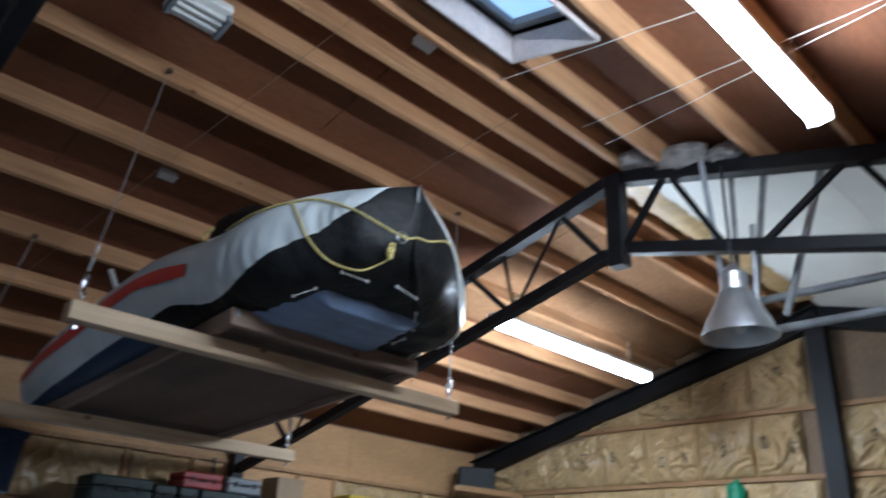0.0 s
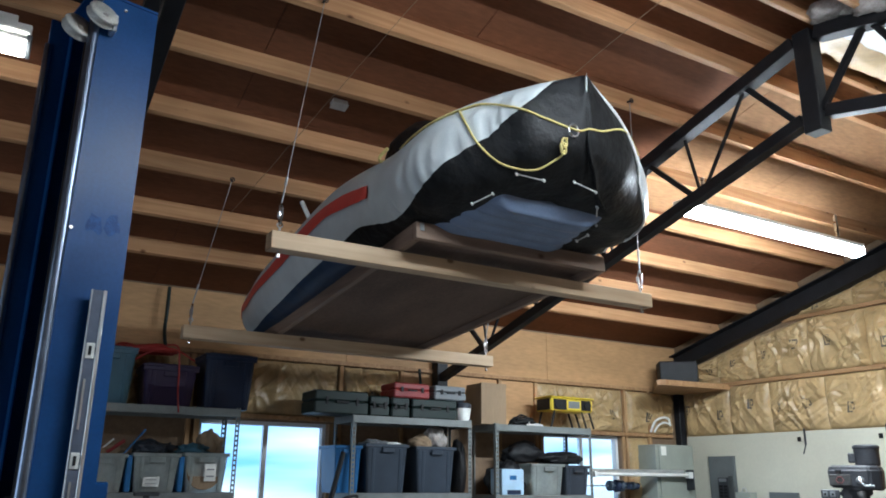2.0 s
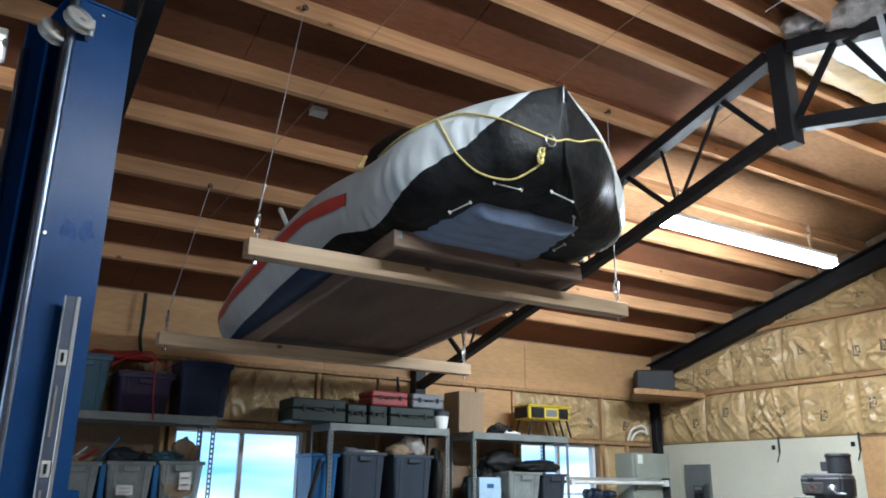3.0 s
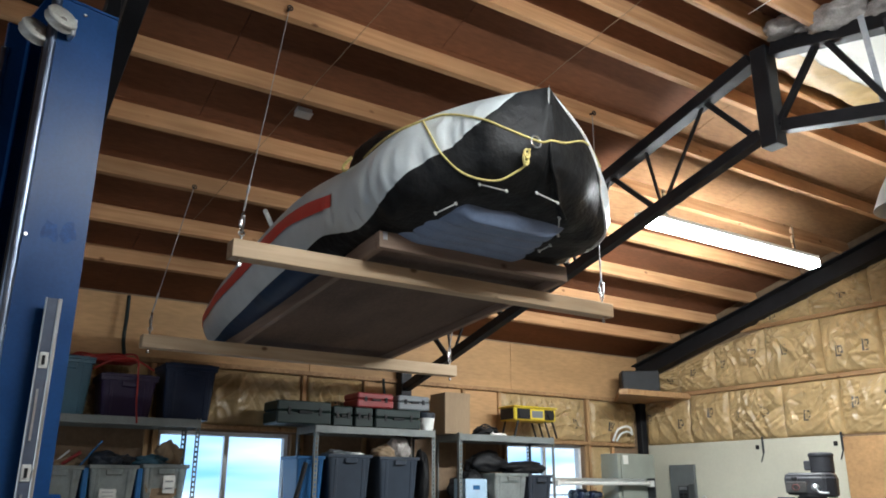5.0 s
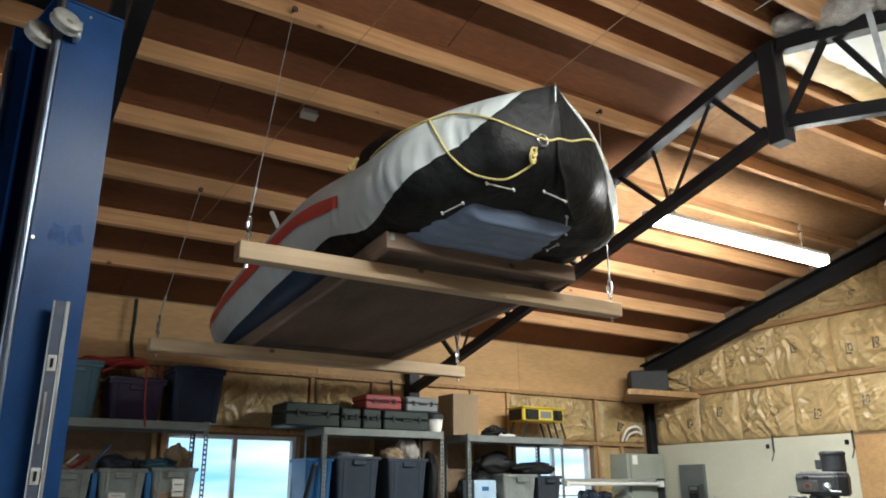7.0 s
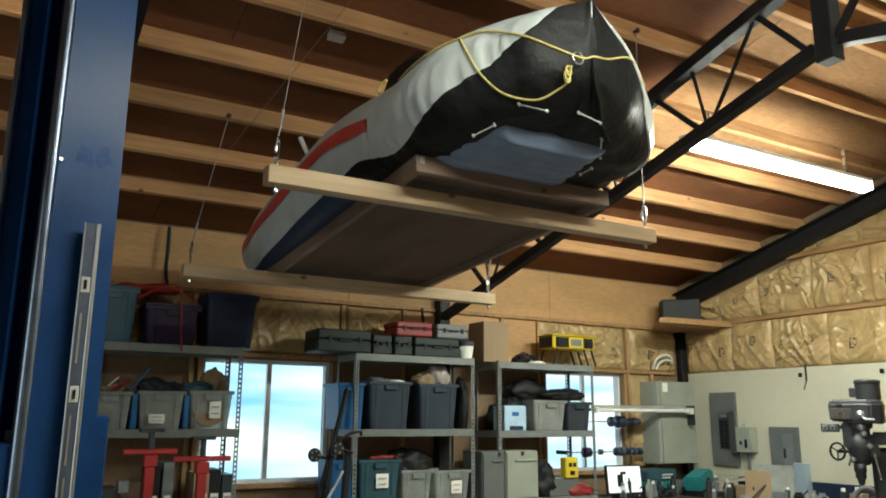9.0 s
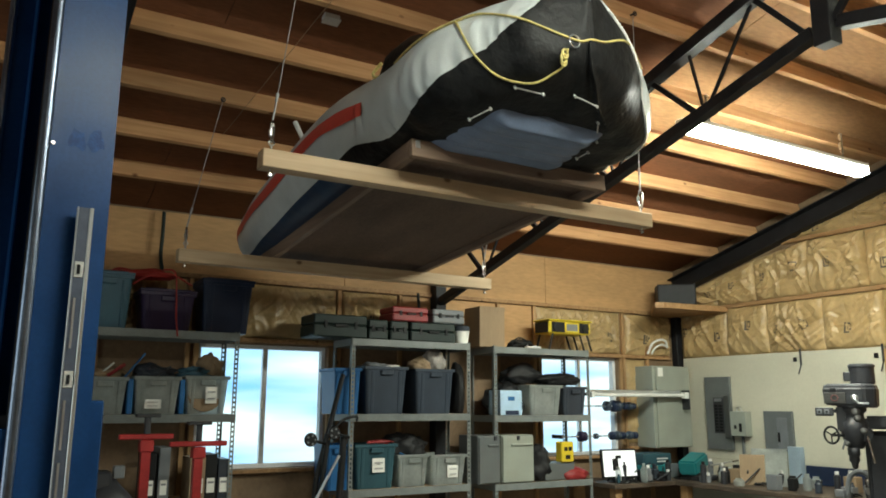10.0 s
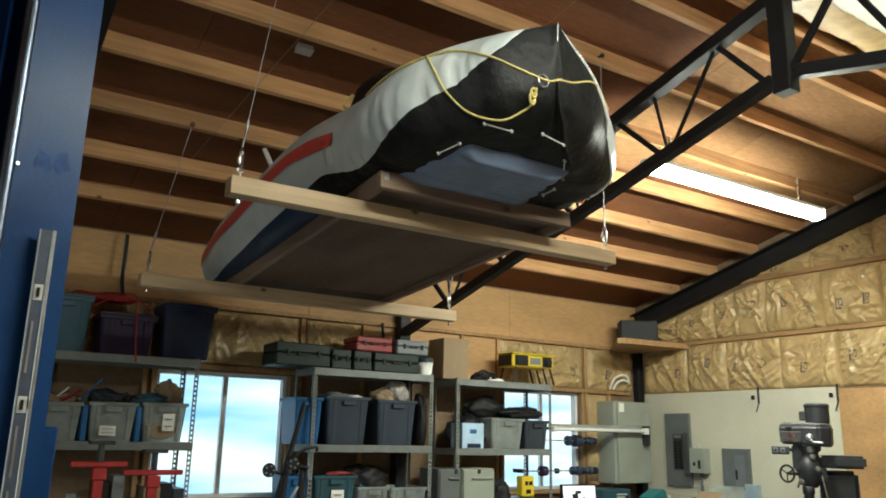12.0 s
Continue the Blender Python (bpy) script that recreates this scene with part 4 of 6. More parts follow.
def daylight_backdrop():
    m, nt, b = nodes_of("bright_distance")
    N, L = nt.nodes.new, nt.links.new
    tc, mp, n1 = N("ShaderNodeTexCoord"), N("ShaderNodeMapping"), N("ShaderNodeTexNoise")
    mp.inputs["Scale"].default_value = (0.30, 1, 1.9)
    n1.inputs["Scale"].default_value, n1.inputs["Detail"].default_value = 0.8, 3
    ramp = N("ShaderNodeValToRGB")
    ramp.color_ramp.elements[0].position, ramp.color_ramp.elements[1].position = 0.30, 0.60
    ramp.color_ramp.elements[0].color, ramp.color_ramp.elements[1].color = (0.16, 0.50, 0.95, 1), (0.80, 0.95, 1.0, 1)
    L(tc.outputs["Object"], mp.inputs["Vector"])
    L(mp.outputs["Vector"], n1.inputs["Vector"])
    L(n1.outputs["Fac"], ramp.inputs["Fac"])
    L(ramp.outputs["Color"], b.inputs["Emission Color"])
    b.inputs["Emission Strength"].default_value = 1.15
    b.inputs["Base Color"].default_value = (0.1, 0.1, 0.1, 1)
    return m


bright = daylight_backdrop()
back = part("backdrop", boxes(((-6, 12.0, -2), (20, 12.1, 6.5))), bright)
tagged(back, "pale blue overexposed yard outside the windows", "backdrop", kind="structure")
over = part("backdrop", boxes(((0.9, 0.6, 5.4), (3.5, 3.2, 5.45))), bright)
tagged(over, "pale blue overexposed sky above the skylight", "backdrop", kind="structure")
ground = part("ground", boxes(((-400, -400, -0.3), (400, 400, -0.14))), M_CONC)
tagged(ground, "pale gravel ground round the workshop", "ground", kind="structure")


# ---- shelving ----
def shelf_unit(x0, x1, y0, y1, tops, label):
    t = thing("shelving_unit", label, "shelving", pose(x0, y0, 0), "steel shelving units")
    w, dd = x1 - x0, y1 - y0
    for px in (0, w):
        for py in (0, dd):
            sx, sy = (1 if px == 0 else -1), (1 if py == 0 else -1)
            bm = bmesh.new()
            top = tops[0] + 0.01
            xa, xb = min(px, px + sx * 0.036), max(px, px + sx * 0.036)
            ya, yb = (py, py + 0.002) if sy > 0 else (py - 0.002, py)
            n = int(top / 0.038)
            bx(bm, (xa, ya, 0), (xa + 0.011, yb, top))
            bx(bm, (xb - 0.011, ya, 0), (xb, yb, top))
            for k in range(n):
                z = k * top / n
                bx(bm, (xa + 0.011, ya, z), (xb - 0.011, yb, z + 0.017))
            xc, xd = (px, px + 0.002) if sx > 0 else (px - 0.002, px)
            yc, yd = (py + 0.002, py + 0.036) if sy > 0 else (py - 0.036, py - 0.002)
            bx(bm, (xc, yc, 0), (xd, yd, top))
            part("upright", bm, M_GALV, t, "slotted steel angle upright")
    for z in tops:
        part("shelf_board", boxes(((0.004, 0.004, z - 0.014), (w - 0.004, dd - 0.004, z - 0.002))), M_BOARD, t, "particle board shelf")
        part("front_beam", boxes(((0.003, -0.006, z - 0.062), (w - 0.003, 0.0, z)), ((0.003, 0.0, z - 0.062), (w - 0.003, 0.02, z - 0.058)), ((0.003, 0.003, z - 0.018), (w - 0.003, 0.02, z - 0.0145))), M_GALV, t)
        part("back_beam", boxes(((0.003, dd, z - 0.062), (w - 0.003, dd + 0.006, z)), bevel=0.002), M_GALV, t)
        for px in (-0.003, w):
            part("side_beam", boxes(((px, 0.003, z - 0.062), (px + 0.003, dd - 0.003, z))), M_GALV, t)
    return t


M_BOARD = surface("particle_board", (0.36, 0.27, 0.17), 0.8, var=0.3, scale=30, fine=120, bump=0.1)
shelf_unit(0.56, 1.83, 6.38, 6.80, [2.10, 1.45, 0.80, 0.2], "grey steel shelving loaded with plastic totes")
shelf_unit(2.83, 4.07, 6.38, 6.80, [2.105, 1.445, 0.805, 0.2], "grey steel shelving with dark totes and tool cases")
shelf_unit(4.345, 5.555, 6.38, 6.80, [2.09, 1.425, 0.785, 0.2], "grey steel shelving beside the workbench window")


# ---- totes, bins, cases ----
def plastic(name, c, rough=0.42, var=0.18):
    return surface(name, c, rough, var=var, scale=5, fine=90, bump=0.06, spec=0.3)


def hazy(name, c):
    m = surface(name, c, 0.4, var=0.25, scale=9, fine=40, bump=0.1)
    b = m.node_tree.nodes["Principled BSDF"]
    b.inputs["Transmission Weight"].default_value = 0.72
    b.inputs["IOR"].default_value = 1.15
    return m


P_NAVY, P_PURPLE, P_BLUE = plastic("navy_plastic", (0.018, 0.028, 0.06)), plastic("purple_plastic", (0.03, 0.018, 0.055)), plastic("blue_plastic", (0.025, 0.12, 0.30))
P_SLATE, P_CHAR, P_TEAL = plastic("slate_plastic", (0.036, 0.048, 0.068)), plastic("charcoal_plastic", (0.035, 0.042, 0.055)), plastic("teal_plastic", (0.03, 0.075, 0.095))
P_STEELBLUE = plastic("steel_blue_plastic", (0.05, 0.12, 0.17))
P_CLEAR, P_GREEN, P_RED = hazy("hazy_clear_plastic", (0.62, 0.66, 0.64)), plastic("dark_green_plastic", (0.011, 0.021, 0.019), 0.5), plastic("red_plastic", (0.23, 0.025, 0.026))
P_GREY, P_WHITE = plastic("grey_plastic", (0.16, 0.17, 0.18)), plastic("white_plastic", (0.70, 0.70, 0.67))
P_BLACK = surface("black_plastic", (0.011, 0.011, 0.012), 0.55, var=0.2, scale=6, fine=60, bump=0.12, spec=0.25)
P_YELLOW, P_TURQ = plastic("yellow_plastic", (0.66, 0.49, 0.04)), plastic("turquoise_plastic", (0.02, 0.16, 0.17))
M_CARD = surface("cardboard", (0.27, 0.19, 0.115), 0.8, var=0.15, scale=6, stretch=(1, 1, 0.2), fine=60, bump=0.1)
M_LABEL = surface("paper_label", (0.78, 0.77, 0.72), 0.7, var=0.06, scale=12)
M_TEXTBAR = surface("label_ink", (0.22, 0.22, 0.23), 0.7, var=0.1, scale=20)
M_REDPAINT = surface("red_paint", (0.33, 0.022, 0.024), 0.38, var=0.25, scale=7, fine=80, bump=0.06, coat=0.2)
M_CABINET = surface("grey_green_enamel", (0.29, 0.31, 0.265), 0.42, var=0.12, scale=4, fine=70, bump=0.04)
M_PANEL = surface("grey_enamel", (0.115, 0.125, 0.125), 0.42, var=0.15, scale=5, fine=80, bump=0.04)
M_IRON = surface("dark_grey_machine_paint", (0.026, 0.027, 0.032), 0.45, var=0.3, scale=9, fine=70, bump=0.15)


def tapered(bm, w, d, h, taper, z0=0.0, wall=0.004):
    """An open tapered tub with a floor."""
    def ring(s, z):
        a, b = w / 2 * s, d / 2 * s
        c = min(a, b) * 0.16
        pts = []
        for sx, sy, k in ((1, -1, -90), (1, 1, 0), (-1, 1, 90), (-1, -1, 180)):
            for j in range(4):
                ang = math.radians(k + j * 30)
                pts.append(bm.verts.new((sx * (a - c) + c * math.cos(ang), sy * (b - c) + c * math.sin(ang), z)))
        return pts
    rs = [ring(taper, z0), ring(1.0, z0 + h), ring(1.0 - 2 * wall / w, z0 + h), ring(taper - 2 * wall / w, z0 + wall)]
    for p, q in zip(rs, rs[1:]):
        for k in range(16):
            bm.faces.new((p[k], p[(k + 1) % 16], q[(k + 1) % 16], q[k]))
    bm.faces.new(rs[0][::-1])
    bm.faces.new(rs[3])


def tote(x0, x1, z0, h, mat, label, y0=6.40, d=0.36, lid=None, tag=None, handle=True):
    """A moulded storage tote: tapered tub, ribs, rim, grips and lid."""
    w = x1 - x0
    t = thing("storage_tote", label, "storage tote", pose((x0 + x1) / 2, y0 + d / 2, z0), "storage totes")
    bm = bmesh.new()
    tapered(bm, w, d, h, 0.86)
    part("tub", bm, mat, t)
    part("rim", soft(boxes(((-w / 2 - 0.008, -d / 2 - 0.008, h - 0.028), (w / 2 + 0.008, -d / 2 + 0.004, h)), ((-w / 2 - 0.008, d / 2 - 0.004, h - 0.028), (w / 2 + 0.008, d / 2 + 0.008, h)), ((-w / 2 - 0.008, -d / 2 + 0.004, h - 0.028), (-w / 2 + 0.004, d / 2 - 0.004, h)), ((w / 2 - 0.004, -d / 2 + 0.004, h - 0.028), (w / 2 + 0.008, d / 2 - 0.004, h))), 0.003), mat, t)
    for k in (-0.32, 0.32):
        bm = bmesh.new()
        s0, s1 = 0.86, 0.985
        bx(bm, ((k - 0.035) * w, -0.006, 0), ((k + 0.035) * w, 0.004, h * 0.88), Matrix.Translation((0, -d / 2 * s0, 0.012)) @ Matrix.Rotation(math.atan2(d / 2 * (s1 - s0), h * 0.88), 4, "X"))
        part("rib", soft(bm, 0.003), mat, t)
    if handle:
        part("grip", boxes(((-0.06, -d / 2 - 0.022, h - 0.075), (0.06, -d / 2 - 0.004, h - 0.03)), bevel=0.006), mat, t)
    if lid:
        part("lid", soft(boxes(((-w / 2 - 0.012, -d / 2 - 0.012, h), (w / 2 + 0.012, d / 2 + 0.012, h + 0.022)), ((-w / 2 + 0.03, -d / 2 + 0.03, h + 0.0225), (w / 2 - 0.03, d / 2 - 0.03, h + 0.034))), 0.004), lid, t, "snap-on plastic lid")
    if tag:
        cx, cz, tw, th = tag
        lb = part("label", boxes(((cx - tw / 2, -0.0075, cz - th / 2), (cx + tw / 2, -0.0055, cz + th / 2)), m=Matrix.Translation((0, -d / 2 * 0.93, 0))), M_LABEL, t, "white paper label")
        lb.location.y = -0.012
        for q in (-0.25, 0.15):
            part("label_bar", boxes(((cx - tw * 0.36, -0.0095, cz + th * q), (cx + tw * 0.3, -0.0085, cz + th * (q + 0.07))), m=Matrix.Translation((0, -d / 2 * 0.93 - 0.012, 0))), M_TEXTBAR, lb)
    return t


# shelf with the totes behind the lift
tote(0.62, 0.98, 2.10, 0.41, P_STEELBLUE, "steel blue plastic tote with lid on the top shelf", lid=P_STEELBLUE)
tote(1.05, 1.46, 2.10, 0.30, P_PURPLE, "dark purple plastic tote under tangled red cords", lid=P_PURPLE)
tote(1.52, 1.93, 2.10, 0.42, P_NAVY, "navy plastic tote with lid at the shelf end", lid=P_NAVY)
tote(0.68, 1.00, 1.45, 0.28, P_CLEAR, "hazy clear bin filled with hand tools", d=0.36)
tote(1.05, 1.39, 1.45, 0.29, P_CLEAR, "hazy clear bin with white label and mixed tools", tag=(-0.03, 0.08, 0.12, 0.07))
tote(1.43, 1.77, 1.45, 0.30, P_CLEAR, "hazy clear bin holding a round tan tub", tag=(0.03, 0.15, 0.09, 0.13))
# middle unit
tote(2.70, 2.95, 1.445, 0.40, P_BLUE, "bright blue plastic tote standing beside grey totes", y0=6.43)
tote(2.98, 3.40, 1.445, 0.42, P_SLATE, "slate grey plastic tote heaped with loose parts")
tote(3.49, 3.90, 1.445, 0.41, P_SLATE, "slate grey plastic tote with sacks on top")
tote(2.66, 2.87, 0.805, 0.38, P_BLUE, "bright blue plastic tote on the lower shelf", y0=6.43)
tote(2.90, 3.30, 0.805, 0.38, P_TEAL, "teal plastic tote with pale paper label", tag=(0.02, 0.20, 0.12, 0.12))
tote(3.32, 3.63, 0.805, 0.28, P_CLEAR, "hazy clear bin full of packaged parts")
tote(3.66, 4.04, 0.805, 0.27, P_CLEAR, "hazy clear bin with white paper label", tag=(0.03, 0.12, 0.11, 0.11))
# unit by the workbench
tote(4.79, 5.20, 1.425, 0.30, P_CLEAR, "hazy clear bin under a black bag")
tote(5.22, 5.53, 1.425, 0.29, P_CHAR, "small charcoal plastic tote at the shelf end")


def tool_case(x0, x1, z0, h, mat, label, y0=6.40, d=0.3, group="tool cases"):
    """A moulded hinged case: two shells, latches and handle."""
    w = x1 - x0
    t = thing("tool_case", label, "tool case", pose(x0, y0, z0), group)
    part("lower_shell", boxes(((0, 0, 0), (w, d, h * 0.55)), bevel=0.012), mat, t)
    part("upper_shell", boxes(((0.002, 0.002, h * 0.565), (w - 0.002, d - 0.002, h)), bevel=0.012), mat, t)
    for k in (0.22, 0.78):
        part("latch", boxes(((k * w - 0.014, -0.009, h * 0.38), (k * w + 0.014, -0.001, h * 0.72)), bevel=0.002), P_BLACK, t)
    part("handle", boxes(((w * 0.38, -0.02, h * 0.46), (w * 0.62, -0.008, h * 0.56)), ((w * 0.38, -0.008, h * 0.46), (w * 0.41, 0.0, h * 0.56)), ((w * 0.59, -0.008, h * 0.46), (w * 0.62, 0.0, h * 0.56))), P_BLACK, t)
    return t


tool_case(2.46, 2.97, 2.106, 0.20, P_GREEN, "long dark green tool case overhanging the shelf", y0=6.36, d=0.34)
tool_case(3.00, 3.20, 2.106, 0.18, P_GREEN, "small dark green tool case on the top shelf")
tool_case(3.22, 3.41, 2.106, 0.18, P_GREEN, "small dark green tool case on the top shelf")
tool_case(3.43, 3.92, 2.106, 0.18, P_GREEN, "wide dark green tool case on the top shelf")
tool_case(3.24, 3.62, 2.288, 0.135, P_RED, "dark red plastic tool case stacked on green cases")
tool_case(3.67, 4.02, 2.288, 0.135, P_GREY, "mid grey tool case stacked on green cases")
bucket = thing("food_tub", "small white tub with dark lid on the shelf corner", "tub", pose(4.02, 6.46, 2.106))
bm = bmesh.new()
turned(bm, [(0.062, 0), (0.078, 0.12), (0.073, 0.12), (0.058, 0.004)], cap=False)
part("tub", bm, P_WHITE, bucket, "white plastic tub", True)
bm = bmesh.new()
turned(bm, [(0.082, 0.121), (0.082, 0.16), (0.06, 0.175)], cap=True)
part("lid", bm, P_CHAR, bucket, "dark plastic lid", False)
box_t = thing("cardboard_box", "tall tan cardboard box standing on the shelf", "box", pose(4.24, 6.47, 2.092))
part("carton", boxes(((0, 0, 0), (0.30, 0.28, 0.40)), bevel=0.004), M_CARD, box_t)
part("flap", boxes(((-0.002, -0.004, 0.36), (0.30, -0.001, 0.402)), bevel=0.0), M_CARD, box_t)

# yellow power box on black legs
pb = thing("power_box", "yellow portable power box standing on black legs", "power box", pose(5.07, 6.42, 2.092))
part("case", boxes(((0.0, 0.0, 0.17), (0.56, 0.26, 0.30)), bevel=0.012), P_YELLOW, pb)
part("top_cover", boxes(((-0.01, -0.01, 0.302), (0.58, 0.27, 0.318)), bevel=0.006), P_YELLOW, pb)
part("side_cover", boxes(((-0.004, 0.02, 0.18), (-0.001, 0.24, 0.292)), bevel=0.0), P_BLACK, pb)
part("front_panel", boxes(((0.03, -0.004, 0.182), (0.53, -0.0005, 0.29)), bevel=0.001), P_BLACK, pb)
part("control_frame", boxes(((0.205, -0.0055, 0.184), (0.395, -0.0042, 0.288))), P_YELLOW, pb)
part("control_panel", boxes(((0.225, -0.008, 0.20), (0.375, -0.0058, 0.272))), P_GREY, pb)
for k in (0.09, 0.48):
    bm = bmesh.new()
    turned(bm, [(0.045, 0.0), (0.045, 0.012), (0.025, 0.014)], Matrix.Translation((k, -0.005, 0.237)) @ Matrix.Rotation(radians(90), 4, "X"), 20, True)
    part("outlet", bm, P_BLACK, pb, "round black outlet cover")
for x, dx in ((0.06, -0.05), (0.42, 0.06), (0.52, 0.06)):
    for y in (0.02, 0.24):
        bm = bmesh.new()
        rod(bm, (x, y, 0.17), (x + dx, y, 0.0), 0.011, seg=10)
        part("leg", bm, P_BLACK, pb)


def cord_heap(name, label, cx, cy, z, rx, ry, h, mat, turns, r, sd):
    rnd = random.Random(sd)
    pts = []
    for i in range(turns * 7):
        a = i * 2 * math.pi / 7 + rnd.uniform(-0.3, 0.3)
        k = rnd.uniform(0.45, 1.0)
        pts.append((cx + rx * k * math.cos(a), cy + ry * k * math.sin(a), z + r + rnd.uniform(0, h) * (1.15 - k)))
    bm = bmesh.new()
    cable(bm, smooth_path(pts, 4), r, 6)
    return tagged(part(name, bm, mat, None, "", True), label, "cord")


cord_heap("cable_heap", "tangled black cables on the top shelf", 4.80, 6.55, 2.09, 0.17, 0.1, 0.16, P_BLACK, 12, 0.008, 3)
cord_heap("charger_cord", "coiled pale cable on the top shelf", 4.86, 6.44, 2.09, 0.12, 0.04, 0.05, P_WHITE, 4, 0.006, 4)
M_REDCORD = plastic("red_cord", (0.33, 0.03, 0.025))
cord_heap("extension_cord", "tangled red extension cord over the totes", 1.06, 6.60, 2.53, 0.30, 0.14, 0.10, M_REDCORD, 14, 0.007, 5)
bm = bmesh.new()
cable(bm, smooth_path([(1.20, 6.42, 2.58), (1.28, 6.37, 2.56), (1.30, 6.355, 2.40), (1.31, 6.35, 2.2), (1.33, 6.35, 2.05)]), 0.007, 8)
cable(bm, smooth_path([(0.98, 6.45, 2.45), (1.1, 6.37, 2.52), (1.25, 6.36, 2.54), (1.42, 6.37, 2.46)]), 0.007, 8)
tagged(part("extension_cord", bm, M_REDCORD, None, "", True), "red cord hanging down over a purple tote", "cord")
bm = bmesh.new()
cable(bm, smooth_path([(1.24, 6.80, 3.14), (1.24, 6.79, 2.95), (1.235, 6.78, 2.75), (1.25, 6.72, 2.60)]), 0.016, 8)
tagged(part("hanging_strap", bm, P_GREEN, None, "", True), "dark green strap hanging on the plywood band", "strap")
bm = bmesh.new()
cable(bm, smooth_path([(3.72, 6.80, 2.62), (3.72, 6.79, 2.55), (3.725, 6.75, 2.3)]), 0.014, 8)
tagged(part("hanging_strap", bm, P_GREEN, None, "", True), "dark strap hanging on the back wall", "strap")


def lump(name, label, category, c, s, mat, sd, rough=0.3, sub=4, flat=True):
    """A slumped soft thing: bag, sack, cloth or heap of parts."""
    bm = bmesh.new()
    bmesh.ops.create_icosphere(bm, subdivisions=sub, radius=1.0)
    o = Vector((sd * 3.7, sd * 1.3, sd * 2.1))
    for v in bm.verts:
        d = 1 + rough * noise.noise(v.co * 1.6 + o) + rough * 0.5 * noise.noise(v.co * 4.5 + o)
        d += rough * 0.35 * abs(noise.noise(v.co * 8 + o))
        z = v.co.z * d
        if flat and z < -0.6:
            z = -0.6
        v.co = Vector((c[0] + v.co.x * d * s[0], c[1] + v.co.y * d * s[1], c[2] + (z + 0.6) * s[2]))
    return tagged(part(name, bm, mat, None, "", True), label, category)


lump("tool_bag", "black soft bag slumped on the bins", "bag", (5.26, 6.55, 1.73), (0.27, 0.14, 0.075), P_BLACK, 1)
lump("duffel_bag", "black duffel bag behind the bins", "bag", (4.87, 6.64, 1.74), (0.24, 0.12, 0.12), P_BLACK, 2)
lump("cable_bag", "dark heap of cables behind a white box", "bag", (4.62, 6.62, 1.425), (0.2, 0.12, 0.2), P_BLACK, 3, 0.45)
lump("sack", "tan cloth sack on a grey tote", "sack", (3.63, 6.58, 1.84), (0.12, 0.1, 0.08), M_CARD, 4)
lump("sack", "grey cloth sack on a grey tote", "sack", (3.78, 6.58, 1.84), (0.11, 0.1, 0.13), M_WOOL, 5)
lump("parts_sack", "heap of dark parts in an open tote", "parts", (3.19, 6.58, 1.82), (0.18, 0.13, 0.05), P_GREY, 6, 0.5)
lump("hand_tool", "white plastic hand tool on a tote", "tool", (3.29, 6.47, 1.855), (0.07, 0.03, 0.02), P_WHITE, 7)
lump("black_case", "black soft cases packed at the shelf end", "bag", (4.0, 6.52, 1.445), (0.055, 0.11, 0.31), P_BLACK, 8, 0.2)
lump("cable_bag", "black cables heaped on the lower shelf", "cord", (3.48, 6.62, 1.05), (0.22, 0.12, 0.12), P_BLACK, 9, 0.5)
lump("red_tool", "red plastic tool lying on a teal tote", "tool", (3.18, 6.50, 1.185), (0.13, 0.04, 0.02), P_RED, 10)
lump("paper_bag", "crumpled tan paper bag in a bin", "bag", (1.66, 6.60, 1.74), (0.10, 0.08, 0.12), M_CARD, 11, 0.45)
lump("glove_heap", "heap of blue rags in a bin", "rag", (1.52, 6.55, 1.735), (0.13, 0.1, 0.05), P_STEELBLUE, 12, 0.5)
lump("tool_pouch", "heap of dark hand tools in a bin", "tools", (1.22, 6.58, 1.73), (0.14, 0.11, 0.06), P_CHAR, 13, 0.6)
lump("tool_pouch", "heap of mixed hand tools in a bin", "tools", (0.86, 6.56, 1.72), (0.13, 0.1, 0.05), M_CARD, 14, 0.6)
for a, b, r, mt, lb in (((0.98, 6.5, 1.72), (1.13, 6.52, 1.92), 0.008, P_BLUE, "blue handled tool sticking out of a bin"), ((0.86, 6.48, 1.74), (0.98, 6.47, 1.83), 0.014, P_RED, "red handled tool lying in a bin"), ((0.78, 6.5, 1.72), (0.90, 6.46, 1.84), 0.007, P_WHITE, "white handled tool in a bin"), ((1.20, 6.45, 1.73), (1.32, 6.47, 1.82), 0.009, M_IRON, "steel hand tool in a bin"), ((3.36, 6.45, 1.10), (3.62, 6.47, 0.98), 0.007, P_BLUE, "blue handled tool on the lower shelf")):
    tagged(part("hand_tool", rods((a, b), r=r), mt), lb, "tool")
bm = bmesh.new()
turned(bm, [(0.135, 0), (0.14, 0.03), (0.14, 0.10), (0.11, 0.12)], Matrix.Translation((1.59, 6.415, 1.605)) @ Matrix.Rotation(radians(-90), 4, "X"), 28, True)
tagged(part("round_tub", bm, M_CARD, None, "", False), "round tan tub lying on its side in a bin", "tub")
for x in (1.025, 1.41):
    tagged(part("plastic_tray", boxes(((x - 0.02, 6.41, 1.452), (x + 0.02, 6.7, 1.72)), bevel=0.006), P_BLUE), "blue plastic tray upright between bins", "tray")

